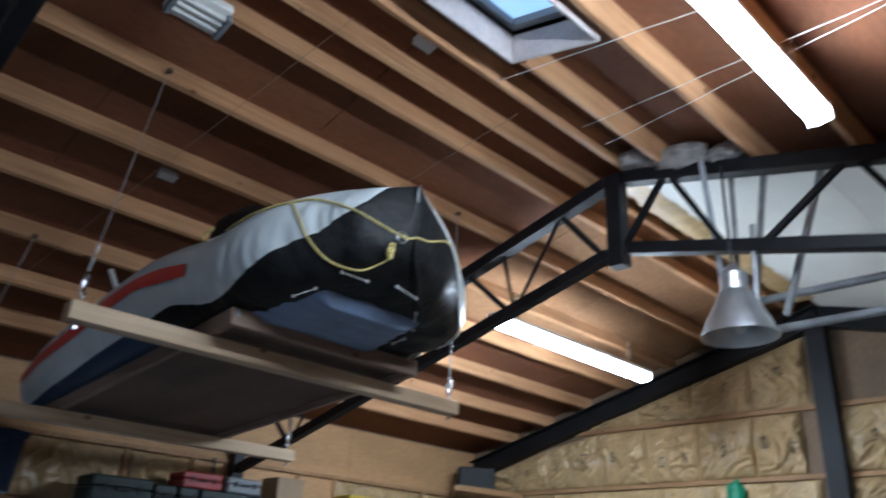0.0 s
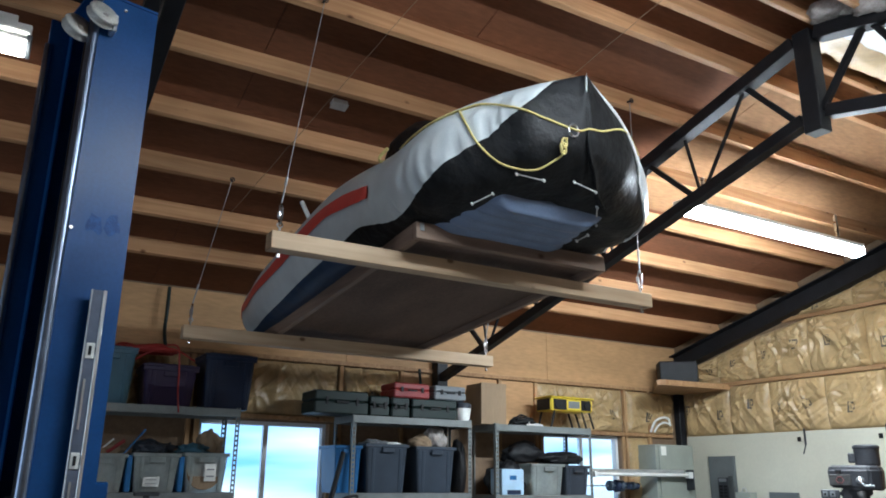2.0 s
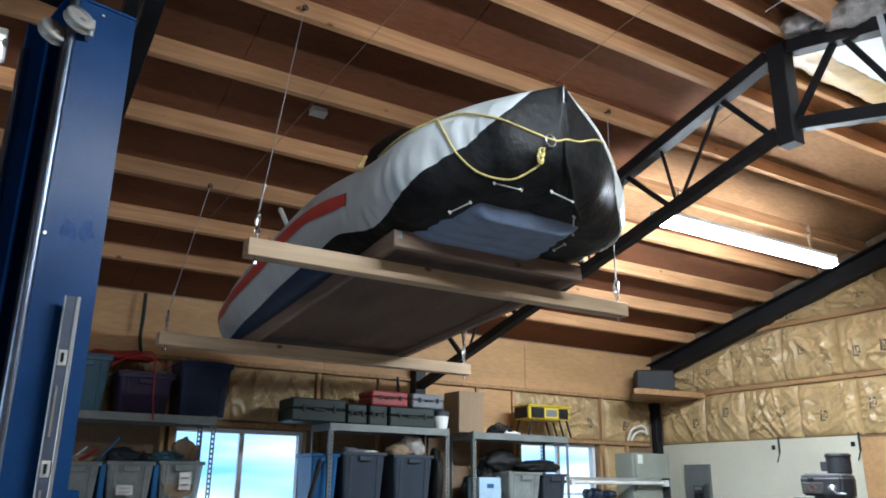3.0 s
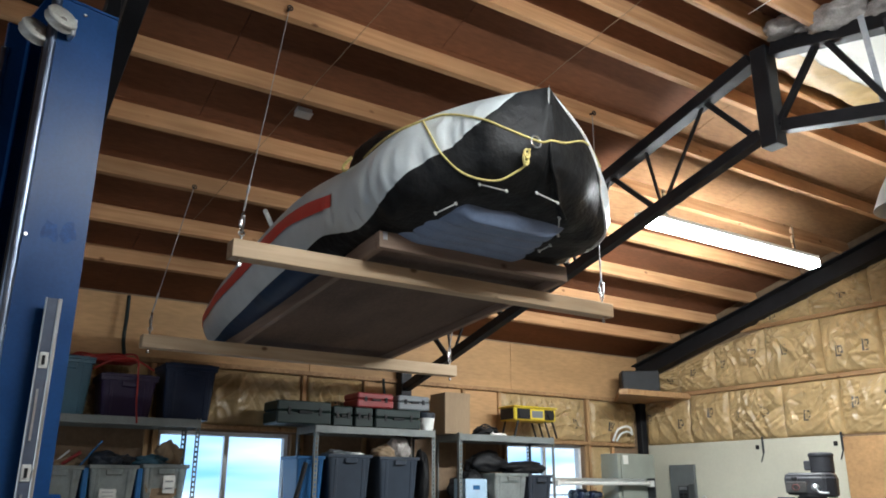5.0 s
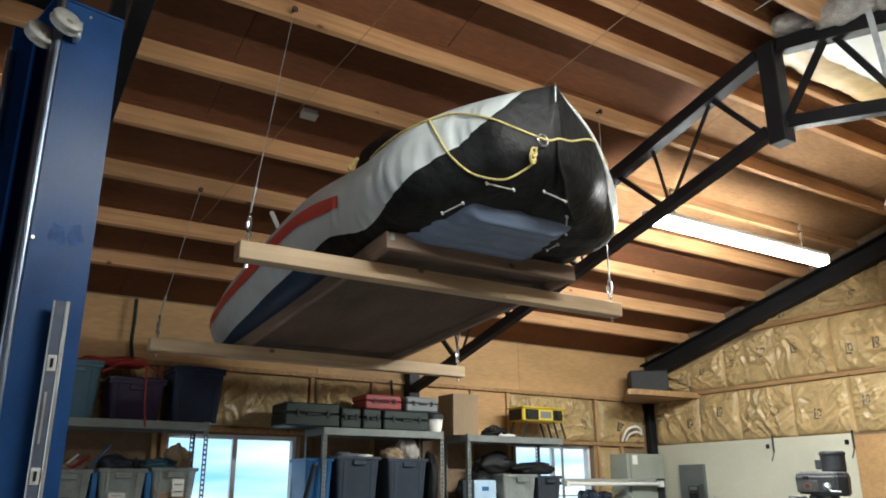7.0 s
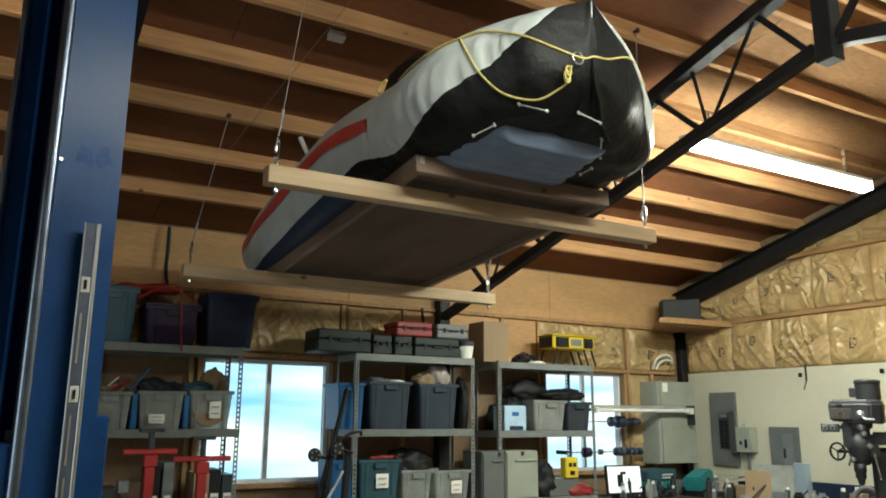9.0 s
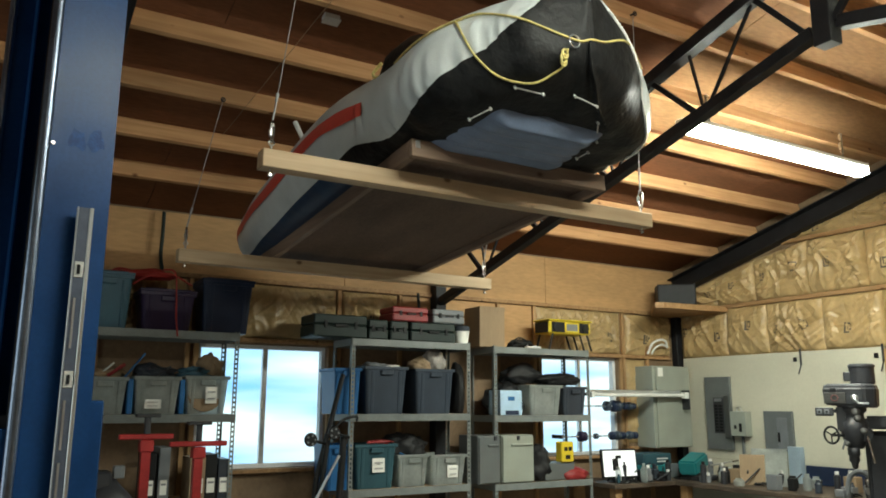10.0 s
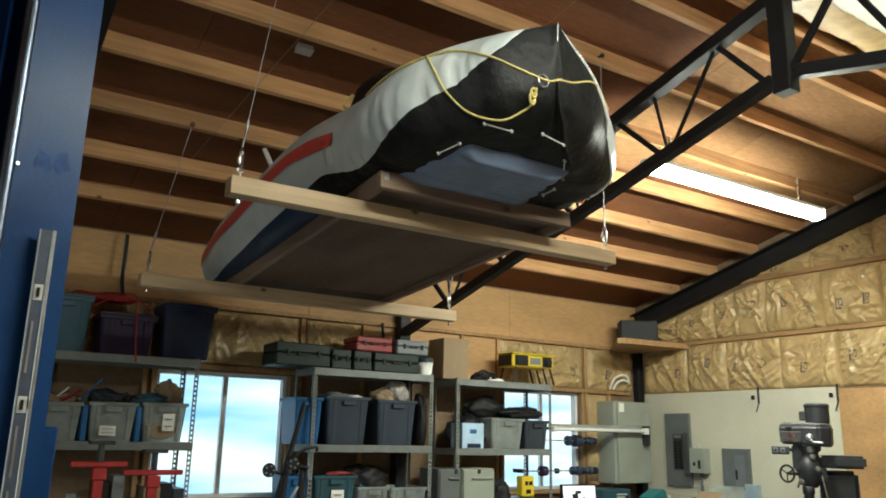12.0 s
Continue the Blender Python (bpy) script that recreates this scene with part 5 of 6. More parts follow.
# white box and round black thing on the bench-side shelf
wb = thing("product_box", "white and blue carton with a simple logo shape", "box", pose(4.43, 6.40, 1.427))
part("carton", boxes(((0, 0, 0), (0.26, 0.2, 0.24)), bevel=0.003), plastic("pale_blue_card", (0.42, 0.58, 0.74), 0.6), wb)
part("logo_shape", boxes(((0.09, -0.002, 0.14), (0.17, -0.0005, 0.18)), bevel=0.0), P_BLUE, wb)
part("printed_arc", boxes(((0.06, -0.002, 0.005), (0.22, -0.0005, 0.045))), P_NAVY, wb)

# steel cabinets on the bench-side shelf
for x0, x1, h, mt, lb in ((4.42, 4.80, 0.45, M_CABINET, "pale grey steel parts cabinet with handle"), (4.15, 4.40, 0.45, M_PANEL, "dark grey steel box beside the cabinet")):
    c = thing("parts_cabinet", lb, "cabinet", pose(x0, 6.36, 0.787))
    part("body", boxes(((0, 0.02, 0), (x1 - x0, 0.36, h)), bevel=0.005), mt, c)
    dr = part("door", boxes(((0.008, 0.0, 0.012), (x1 - x0 - 0.008, 0.018, h - 0.012)), bevel=0.004), mt, c)
    part("handle", boxes(((0.1, -0.02, h * 0.78), (x1 - x0 - 0.03, -0.001, h * 0.82)), bevel=0.004), mt, dr)
    part("latch", boxes(((0.17, -0.015, h * 0.9), (0.2, -0.001, h * 0.985)), bevel=0.002), M_IRON, dr)


# ---- electrical boxes on the gable wall ----
XF = EAST - 0.03
pn = thing("breaker_panel", "grey steel breaker panel with its inner door open", "electrical panel", pose(XF, 6.076, 1.033))
part("cover", boxes(((-0.035, 0, 0), (0, 0.357, 0.815)), bevel=0.003), M_PANEL, pn)
part("breaker_bay", boxes(((-0.038, 0.10, 0.18), (-0.0355, 0.24, 0.58))), M_IRON, pn, "dark recessed row of breakers")
for k in range(9):
    for yy in (0.115, 0.178):
        part("breaker", boxes(((-0.046, yy, 0.20 + k * 0.034), (-0.0385, yy + 0.046, 0.226 + k * 0.034))), P_BLACK, pn)
part("main_breaker", boxes(((-0.046, 0.12, 0.535), (-0.0385, 0.22, 0.57))), P_GREY, pn)
part("door", boxes(((0, -0.006, 0), (0.155, 0.0, 0.46)), bevel=0.002, m=pose(-0.037, 0.088, 0.14, 0, 0, -118)), M_PANEL, pn, "open grey panel door")
jb = thing("switch_box", "light grey switch box with conduit below", "switch box", pose(XF, 5.833, 1.191))
part("box", boxes(((-0.11, 0, 0), (0, 0.20, 0.27)), bevel=0.006), M_CABINET, jb)
part("lever", boxes(((-0.116, 0.05, 0.05), (-0.111, 0.085, 0.14)), bevel=0.001), P_BLACK, jb)
part("knockout", boxes(((-0.115, 0.12, 0.08), (-0.111, 0.15, 0.12))), P_BLACK, jb)
part("conduit", rods(((-0.04, 0.10, 0.0), (-0.04, 0.10, -0.55)), r=0.017, seg=14), M_PANEL, jb, "grey conduit")
bm = bmesh.new()
cable(bm, [(-0.05, 0.12 + 0.03 * math.cos(a), 0.285 + 0.03 * math.sin(a)) for a in np.linspace(0, 2 * math.pi, 15)], 0.006)
part("hanger_ring", bm, M_CHROME, jb)
p2 = thing("breaker_panel", "small grey breaker panel with a pale centre strip", "electrical panel", pose(XF, 5.311, 1.048))
part("cover", boxes(((-0.035, 0, 0), (0, 0.345, 0.42)), bevel=0.003), M_PANEL, p2)
part("door", boxes(((-0.042, 0.06, 0.03), (-0.036, 0.18, 0.35)), bevel=0.002), P_GREY, p2, "pale grey hinged flap")
part("breaker", boxes(((-0.046, 0.15, 0.1), (-0.0425, 0.175, 0.2))), P_BLACK, p2)
tagged(part("wall_duct", boxes(((XF - 0.08, 5.22, 0.75), (XF - 0.002, 5.36, 1.11)), bevel=0.004), plastic("pale_blue_paint", (0.30, 0.38, 0.45))), "pale blue sheet metal duct under the panel", "duct")
for y in (5.17, 4.30):
    h = thing("wall_hook", "black steel hook at the top of the white board", "hook", pose(XF, y, 2.01), "wall hooks")
    part("strap", boxes(((-0.008, -0.012, -0.07), (-0.001, 0.012, 0.10)), bevel=0.002), M_IRON, h)
    part("hook", rods(((-0.006, 0, -0.07), (-0.03, 0.02, -0.16)), r=0.006), M_IRON, h)
    part("plug", boxes(((-0.015, 0.045, -0.03), (-0.001, 0.085, 0.015)), bevel=0.003), P_BLACK, h)
cab = thing("electrical_cabinet", "tall grey-green steel cabinet on the back wall", "electrical cabinet", pose(6.66, 6.55, 1.05))
part("body", boxes(((0, 0.02, 0), (0.58, 0.30, 0.92)), bevel=0.005), M_CABINET, cab)
part("door", boxes(((0.04, 0.0, 0.006), (0.58, 0.018, 0.914)), bevel=0.003), M_CABINET, cab)
part("sticker", boxes(((0.07, -0.002, 0.80), (0.15, -0.0005, 0.90))), M_LABEL, cab, "white sticker")
bm = bmesh.new()
cable(bm, smooth_path([(6.84, 6.80, 2.12), (6.88, 6.76, 2.24), (6.98, 6.74, 2.29), (7.08, 6.74, 2.28), (7.12, 6.75, 2.20)]), 0.014, 8)
cable(bm, smooth_path([(6.90, 6.80, 2.12), (6.94, 6.77, 2.20), (7.02, 6.75, 2.235), (7.11, 6.75, 2.22)]), 0.012, 8)
tagged(part("wall_cable", bm, P_WHITE, None, "", True), "thick white cables looping over the cabinet", "cable")

# speaker on the corner shelf
cs = thing("corner_shelf", "triangular bare timber shelf in the wall corner", "shelf", kind="structure")
bm = bmesh.new()
tri = [(6.98, 6.86), (6.38, 6.20), (6.45, 6.14), (7.41, 6.06), (7.41, 6.86)]
lo, hi = [bm.verts.new((x, y, 2.585)) for x, y in tri], [bm.verts.new((x, y, 2.645)) for x, y in tri]
bm.faces.new(lo[::-1]), bm.faces.new(hi)
for i in range(5):
    bm.faces.new((lo[i], lo[(i + 1) % 5], hi[(i + 1) % 5], hi[i]))
part("board", bm, M_GIRT, cs)
sp = thing("loudspeaker", "black loudspeaker standing on the corner shelf", "loudspeaker", pose(6.93, 6.38, 2.647) @ pose(0, 0, 0, 0, 0, -38))
part("cabinet", boxes(((-0.22, 0, 0), (0.22, 0.24, 0.27)), bevel=0.01), P_BLACK, sp)
part("grille", boxes(((-0.205, -0.008, 0.015), (0.205, -0.001, 0.255)), bevel=0.003), M_STEEL, sp)

# ---- workbench and things on it ----
M_WORKTOP = surface("oiled_dark_worktop", (0.085, 0.062, 0.045), 0.5, var=0.45, scale=4, fine=40, bump=0.15)
bench = thing("workbench", "long timber workbench along two walls", "workbench")
part("top", boxes(((5.60, 6.10, 0.70), (6.45, 6.80, 0.745)), bevel=0.004), M_WORKTOP, bench)
part("top", boxes(((6.452, 2.7, 0.70), (EAST - 0.04, 6.80, 0.745)), bevel=0.004), M_WORKTOP, bench)
for x, y in ((5.65, 6.15), (6.5, 2.75), (6.5, 4.4), (6.5, 6.0), (7.1, 2.75), (5.65, 6.72)):
    part("leg", boxes(((x, y, 0), (x + 0.09, y + 0.09, 0.698)), bevel=0.004), M_STUD, bench)
mon = thing("monitor", "flat computer monitor showing a pale screen", "monitor", pose(5.80, 6.22, 0.747) @ pose(0, 0, 0, -6, 0, -8))
part("stand", boxes(((-0.1, 0.0, 0), (0.1, 0.16, 0.012)), ((-0.025, 0.05, 0.012), (0.025, 0.075, 0.12))), P_BLACK, mon)
part("housing", boxes(((-0.215, 0.0, 0.045), (0.215, 0.035, 0.335)), bevel=0.006), P_BLACK, mon)
part("screen", boxes(((-0.198, -0.003, 0.063), (0.198, -0.0005, 0.318))), glow("lit_screen", (0.86, 0.90, 0.98), 0.45), mon, "pale lit screen")
part("screen_image", boxes(((-0.09, -0.006, 0.12), (-0.02, -0.0035, 0.24)), ((-0.05, -0.006, 0.24), (0.02, -0.0035, 0.27))), P_BLACK, mon)
tb = thing("machine_case", "teal plastic machine case on the bench", "tool case", pose(6.28, 6.38, 0.747))
part("lower_shell", boxes(((0, 0, 0), (0.42, 0.3, 0.14)), bevel=0.012), P_TURQ, tb)
part("upper_shell", boxes(((0.0, 0.0, 0.142), (0.42, 0.3, 0.26)), bevel=0.012), P_TEAL, tb)
for z in (0.17, 0.20):
    part("trim_bar", boxes(((0.2, -0.003, z), (0.36, -0.0005, z + 0.012))), P_WHITE, tb)
rt = thing("bench_vise", "turquoise cast bench machine with steel levers", "machine", pose(6.62, 5.95, 0.747))
bm = bmesh.new()
bx(bm, (0, 0, 0.05), (0.36, 0.2, 0.2), pose(0, 0, 0, 0, -14, 20))
part("housing", soft(bm, 0.02, 2), P_TURQ, rt)
part("base", boxes(((0.0, 0.0, 0), (0.3, 0.22, 0.05)), bevel=0.006), M_IRON, rt)
part("lever", rods(((0.2, 0.0, 0.15), (0.5, -0.12, 0.2)), r=0.008), M_CHROME, rt)
bt = thing("spray_bottle", "clear plastic bottle standing on the bench", "bottle", pose(6.02, 6.12, 0.747))
bm = bmesh.new()
turned(bm, [(0.03, 0), (0.034, 0.02), (0.034, 0.13), (0.014, 0.165), (0.014, 0.19)], None, 16, True)
part("body", bm, P_CLEAR, bt, "", True)
yb = thing("yellow_tester", "yellow plastic tester box with black windows", "tester", pose(5.15, 6.37, 0.96))
part("case", boxes(((0, 0, 0), (0.16, 0.1, 0.2)), bevel=0.01), P_YELLOW, yb)
part("window", boxes(((0.035, -0.003, 0.11), (0.075, -0.0005, 0.15)), ((0.09, -0.003, 0.11), (0.13, -0.0005, 0.15)), ((0.05, -0.003, 0.03), (0.11, -0.0005, 0.07))), P_BLACK, yb)
tagged(part("test_case", boxes(((4.96, 6.40, 0.787), (5.34, 6.62, 0.955)), bevel=0.008), M_PANEL), "grey case under the yellow tester", "case")
lump("shop_bag", "black tool bag on the lower shelf", "bag", (4.95, 6.48, 0.787), (0.13, 0.1, 0.2), P_BLACK, 21, 0.35)
lump("red_box", "dark red tool pouch on the lower shelf", "bag", (5.36, 6.45, 0.787), (0.17, 0.1, 0.07), P_RED, 22, 0.2)
# clutter along the bench
rnd = random.Random(8)
for k in range(105):
    x, y = rnd.uniform(6.5, 7.15), rnd.uniform(3.9, 6.4)
    if k % 3 == 0:
        x, y = rnd.uniform(5.7, 6.5), rnd.uniform(6.12, 6.45)
    h, w = rnd.uniform(0.05, 0.17), rnd.uniform(0.03, 0.10)
    kind = k % 5
    if kind == 0:
        c = thing("spray_can", "small metal can standing among bench clutter", "can", pose(x, y, 0.747), "bench cans")
        bm = bmesh.new()
        turned(bm, [(0.03, 0), (0.03, h), (0.02, h + 0.012)], None, 16, True)
        part("body", bm, rnd.choice([M_CHROME, M_IRON, P_GREY]), c)
        bm = bmesh.new()
        turned(bm, [(0.018, h + 0.0125), (0.018, h + 0.04)], None, 12, True)
        part("cap", bm, rnd.choice([P_BLACK, P_WHITE]), c)
    elif kind == 1:
        tagged(part("clamp_bar", rods(((x, y, 0.757), (x + rnd.uniform(-0.15, 0.15), y - 0.1, 0.76 + h)), r=0.008), M_IRON), "steel clamp leaning among bench clutter", "clamp")
    elif kind == 2:
        bm = bmesh.new()
        turned(bm, [(w * 0.5, 0), (w * 0.55, 0.01), (w * 0.55, h * 0.7), (w * 0.35, h * 0.85), (w * 0.35, h)], Matrix.Translation((x, y, 0.747)), 16, True)
        tagged(part("jar", bm, rnd.choice([P_CHAR, P_TEAL, P_CLEAR, P_BLACK, M_CHROME])), "small plastic jar among bench clutter", "jar", "bench jars")
    elif kind == 3:
        tagged(part("parts_box", boxes(((x, y, 0.747), (x + w, y + w * 1.3, 0.747 + h)), bevel=0.004), rnd.choice([M_CARD, P_BLACK, P_GREY, P_CHAR, P_BLACK])), "small parts box on the bench", "box")
    else:
        cord_heap("bench_cable", "tangled dark cable on the bench", x, y, 0.745, 0.08, 0.08, 0.05, P_BLACK, 3, 0.006, 60 + k)
tagged(part("cardboard_sheet", boxes(((0, 0, 0), (0.24, 0.01, 0.30)), m=pose(6.72, 5.50, 0.747, -12, 0, -60)), M_CARD), "cardboard sheet leaning on the bench", "cardboard")
tagged(part("clear_sheet", boxes(((0, 0, 0), (0.34, 0.006, 0.36)), m=pose(6.80, 5.42, 0.747, -10, 0, -64)), P_CLEAR), "hazy plastic sheet leaning on the bench", "sheet")
tagged(part("dark_board", boxes(((XF - 0.03, 3.63, 0.747), (XF - 0.002, 5.20, 0.93)), bevel=0.004), P_NAVY), "dark blue backing board behind the bench", "board")
bm = bmesh.new()
cable(bm, smooth_path([(6.6, 4.05, 0.76), (6.58, 3.98, 0.92), (6.6, 3.9, 0.97), (6.64, 3.84, 0.92), (6.7, 3.8, 0.8)]), 0.014, 8)
tagged(part("air_hose", bm, P_YELLOW, None, "", True), "yellow air hose curled on the bench", "hose")
bm = bmesh.new()
cable(bm, smooth_path([(6.55, 4.25, 0.76), (6.55, 4.22, 0.92), (6.57, 4.14, 0.98), (6.6, 4.06, 0.93), (6.62, 4.02, 0.78)]), 0.022, 8)
tagged(part("duct_hose", bm, P_GREY, None, "", True), "grey flexible hose curled on the bench", "hose")

M_DIAL = surface("worn_grey_iron", (0.05, 0.049, 0.047), 0.45, var=0.4, scale=30, fine=120, bump=0.1)
M_BADGE = plastic("dull_red_badge", (0.16, 0.05, 0.045))
# ---- milling machine ----
dp = thing("milling_machine", "dark grey upright milling machine with motor on top", "milling machine", pose(6.05, 3.83, 0, 0, 0, -57.7))
part("base", boxes(((-0.2, -0.25, 0), (0.40, 0.35, 0.09)), bevel=0.015), M_IRON, dp)
part("column", soft(boxes(((0.075, 0.06, 0.09), (0.36, 0.34, 1.33))), 0.03, 3), M_IRON, dp)
part("table", boxes(((-0.3, -0.16, 0.72), (0.3, 0.05, 0.77)), ((0.02, -0.10, 0.62), (0.16, 0.055, 0.719)), bevel=0.006), M_IRON, dp)
bm = bmesh.new()
plan = ((-0.195, -0.07), (-0.02, -0.115), (0.10, -0.135), (0.185, -0.09), (0.212, 0.02), (0.15, 0.15), (-0.1, 0.15), (-0.19, 0.06))
lo = [bm.verts.new((x * 0.96, y, 1.535 - (0.02 if x > 0 else 0))) for x, y in plan]
hi = [bm.verts.new((x, y, 1.675)) for x, y in plan]
cap = [bm.verts.new((x * 0.88, y * 0.88, 1.705)) for x, y in plan]
for p, q in ((lo, hi), (hi, cap)):
    for k in range(8):
        bm.faces.new((p[k], p[(k + 1) % 8], q[(k + 1) % 8], q[k]))
bm.faces.new(cap)
bm.faces.new(lo[::-1])
bmesh.ops.recalc_face_normals(bm, faces=bm.faces[:])
part("belt_housing", soft(bm, 0.014, 3), M_IRON, dp)
bm = bmesh.new()
turned(bm, [(0.085, 1.70), (0.092, 1.715), (0.092, 1.83), (0.098, 1.835), (0.098, 1.85), (0.085, 1.862)], Matrix.Translation((0.10, 0.03, 0)), 32, True)
part("motor", bm, M_IRON, dp, "", False)
part("motor_box", boxes(((-0.035, -0.01, 1.725), (0.02, 0.06, 1.80)), bevel=0.008), M_IRON, dp)
turn = Matrix.Translation((-0.108, -0.0935, 0)) @ Matrix.Rotation(radians(-14.4), 4, "Z")
part("front_plate", boxes(((-0.082, -0.010, 1.548), (0.080, 0.0, 1.635)), bevel=0.004, m=turn), M_DIAL, dp, "worn dark grey front plate")
bm = bmesh.new()
cable(bm, [turn @ Vector((0.0 + 0.028 * math.cos(a), -0.012, 1.592 + 0.024 * math.sin(a))) for a in np.linspace(0, 2 * math.pi, 7)], 0.0035, 6)
part("badge", bm, M_BADGE, dp, "dull red outlined badge")
part("port", boxes(((-0.03, -0.010, 1.645), (0.015, 0.003, 1.668)), bevel=0.001, m=turn), P_BLACK, dp)
bm = bmesh.new()
turned(bm, [(0.0, 0.0), (0.026, 0.002), (0.03, 0.012), (0.012, 0.022), (0.0, 0.024)], Matrix.Translation((0.03, -0.118, 1.59)) @ Matrix.Rotation(radians(90), 4, "X"), 18, True)
part("speed_knob", bm, M_ALU, dp, "pale metal speed lever", True)
part("speed_lever", rods(((0.03, -0.145, 1.585), (0.055, -0.15, 1.552)), ((0.055, -0.15, 1.552), (0.125, -0.15, 1.55)), r=0.008), M_ALU, dp, "pale metal speed lever")
part("switch_box", boxes(((-0.258, -0.11, 1.452), (-0.125, -0.03, 1.518)), ((-0.125, -0.07, 1.475), (-0.10, -0.04, 1.505)), bevel=0.006), M_IRON, dp)
for x in (-0.228, -0.175):
    part("switch", boxes(((x - 0.018, -0.116, 1.464), (x + 0.018, -0.1105, 1.505)), bevel=0.002), P_GREY, dp)
    part("switch", rods(((x, -0.125, 1.484), (x, -0.116, 1.484)), r=0.009, seg=10), P_BLACK, dp)
bm = bmesh.new()
turned(bm, [(0.10, 1.534), (0.098, 1.49), (0.075, 1.47), (0.08, 1.42), (0.105, 1.40), (0.10, 1.33), (0.088, 1.27), (0.07, 1.23), (0.05, 1.20)], Matrix.Translation((0.01, 0.0, 0)), 24, True)
part("quill_housing", bm, M_IRON, dp, "", True)
bm = bmesh.new()
turned(bm, [(0.045, 1.21), (0.045, 1.15), (0.036, 1.145), (0.04, 1.11), (0.026, 1.09), (0.022, 1.06), (0.010, 1.045)], Matrix.Translation((-0.01, -0.03, 0)), 18, True)
part("quill", bm, M_IRON, dp, "", True)
for x, z, r in ((0.03, 1.485, 0.035), (0.04, 1.435, 0.03), (-0.05, 1.24, 0.022), (0.075, 1.34, 0.028)):
    bm = bmesh.new()
    turned(bm, [(0.0, 0.0), (r, 0.001), (r, 0.014), (r * 0.7, 0.02), (0.0, 0.021)], Matrix.Translation((x, -0.085, z)) @ Matrix.Rotation(radians(90), 4, "X"), 16, True)
    part("dial", bm, M_DIAL, dp, "worn dark dial", True)
part("bracket", soft(boxes(((-0.11, -0.07, 1.33), (-0.03, 0.03, 1.533))), 0.012, 2), M_IRON, dp)
part("ram", soft(boxes(((0.085, -0.03, 1.352), (0.42, 0.30, 1.452))), 0.02, 2), M_IRON, dp)
part("clamp_bar", soft(boxes(((0.06, -0.075, 1.255), (0.135, -0.02, 1.36))), 0.01, 2), M_IRON, dp)
bm = bmesh.new()
cx, cz = -0.155, 1.305
cable(bm, [(cx + 0.052 * math.cos(a), -0.13 - 0.03 * math.cos(a), cz + 0.064 * math.sin(a)) for a in np.linspace(0, 2 * math.pi, 25)], 0.009, 8)
for a in (0.5, 2.6, 4.7):
    rod(bm, (cx, -0.12, cz), (cx + 0.052 * math.cos(a), -0.13 - 0.03 * math.cos(a), cz + 0.064 * math.sin(a)), 0.006)
rod(bm, (cx, -0.12, cz), (-0.04, -0.02, 1.30), 0.012)
part("hand_wheel", bm, P_BLACK, dp)
part("feed_lever", rods(((0.095, -0.10, 1.30), (0.125, -0.13, 1.10)), r=0.010), M_CHROME, dp)
part("feed_lever", rods(((-0.06, -0.08, 1.27), (-0.085, -0.12, 1.20)), r=0.008), M_IRON, dp)

# ---- rods with wheels, white strip by the window ----
for z, x0, x1, disks in ((1.515, 5.50, 6.44, ((6.0, 0.055), (6.10, 0.065), (6.16, 0.06), (6.27, 0.04), (6.33, 0.045), (6.39, 0.035))), (1.195, 5.36, 6.44, ((5.62, 0.055), (5.66, 0.05), (5.83, 0.03), (6.06, 0.045), (6.14, 0.05), (6.22, 0.04), (6.32, 0.045), (6.40, 0.04)))):
    r = thing("wheel_rack", "steel rod carrying blue and purple wheels by the window", "rack", pose(0, 6.62, z), "wheel racks")
    part("rod", rods(((x0, 0, 0), (x1, 0, 0)), r=0.007), M_CHROME, r)
    part("bracket", boxes(((x1 - 0.01, 0.0, -0.02), (x1 + 0.01, 0.215, 0.02)), bevel=0.003), M_IRON, r)
    part("bracket", boxes(((x0, 0.0, -0.02), (x0 + 0.02, 0.175, 0.02)), bevel=0.003), M_IRON, r)
    for k, (x, rad) in enumerate(disks):
        bm = bmesh.new()
        turned(bm, [(0.012, -0.025), (rad, -0.018), (rad, -0.006), (rad * 0.7, 0.0), (rad, 0.006), (rad, 0.018), (0.012, 0.025)], Matrix.Translation((x, 0, 0)) @ Matrix.Rotation(radians(90), 4, "Y"), 20, True)
        part("wheel", bm, P_PURPLE if (z < 1.3 and k < 2) else (P_NAVY if k % 2 else P_SLATE), r, "", True)
ws = thing("tube_lamp", "white tube lamp held level beside the window", "lamp", pose(5.60, 6.46, 1.635))
part("tube", rods(((0.05, 0, 0), (1.48, 0, 0)), r=0.02, seg=14), P_WHITE, ws)
part("back_strip", boxes(((0.0, 0.022, -0.012), (1.40, 0.03, 0.055)), bevel=0.002), M_ALU, ws)
part("end_clip", boxes(((0.03, -0.03, -0.03), (0.075, 0.021, 0.03)), bevel=0.004), P_WHITE, ws)
part("end_clip", boxes(((1.42, -0.03, -0.035), (1.49, 0.03, 0.035)), bevel=0.004), P_WHITE, ws)
part("end_bracket", boxes(((1.50, -0.02, -0.16), (1.52, 0.10, 0.06)), bevel=0.006), M_IRON, ws)
part("support_arm", boxes(((0.0, 0.032, -0.01), (0.03, 0.42, 0.02))), M_IRON, ws)

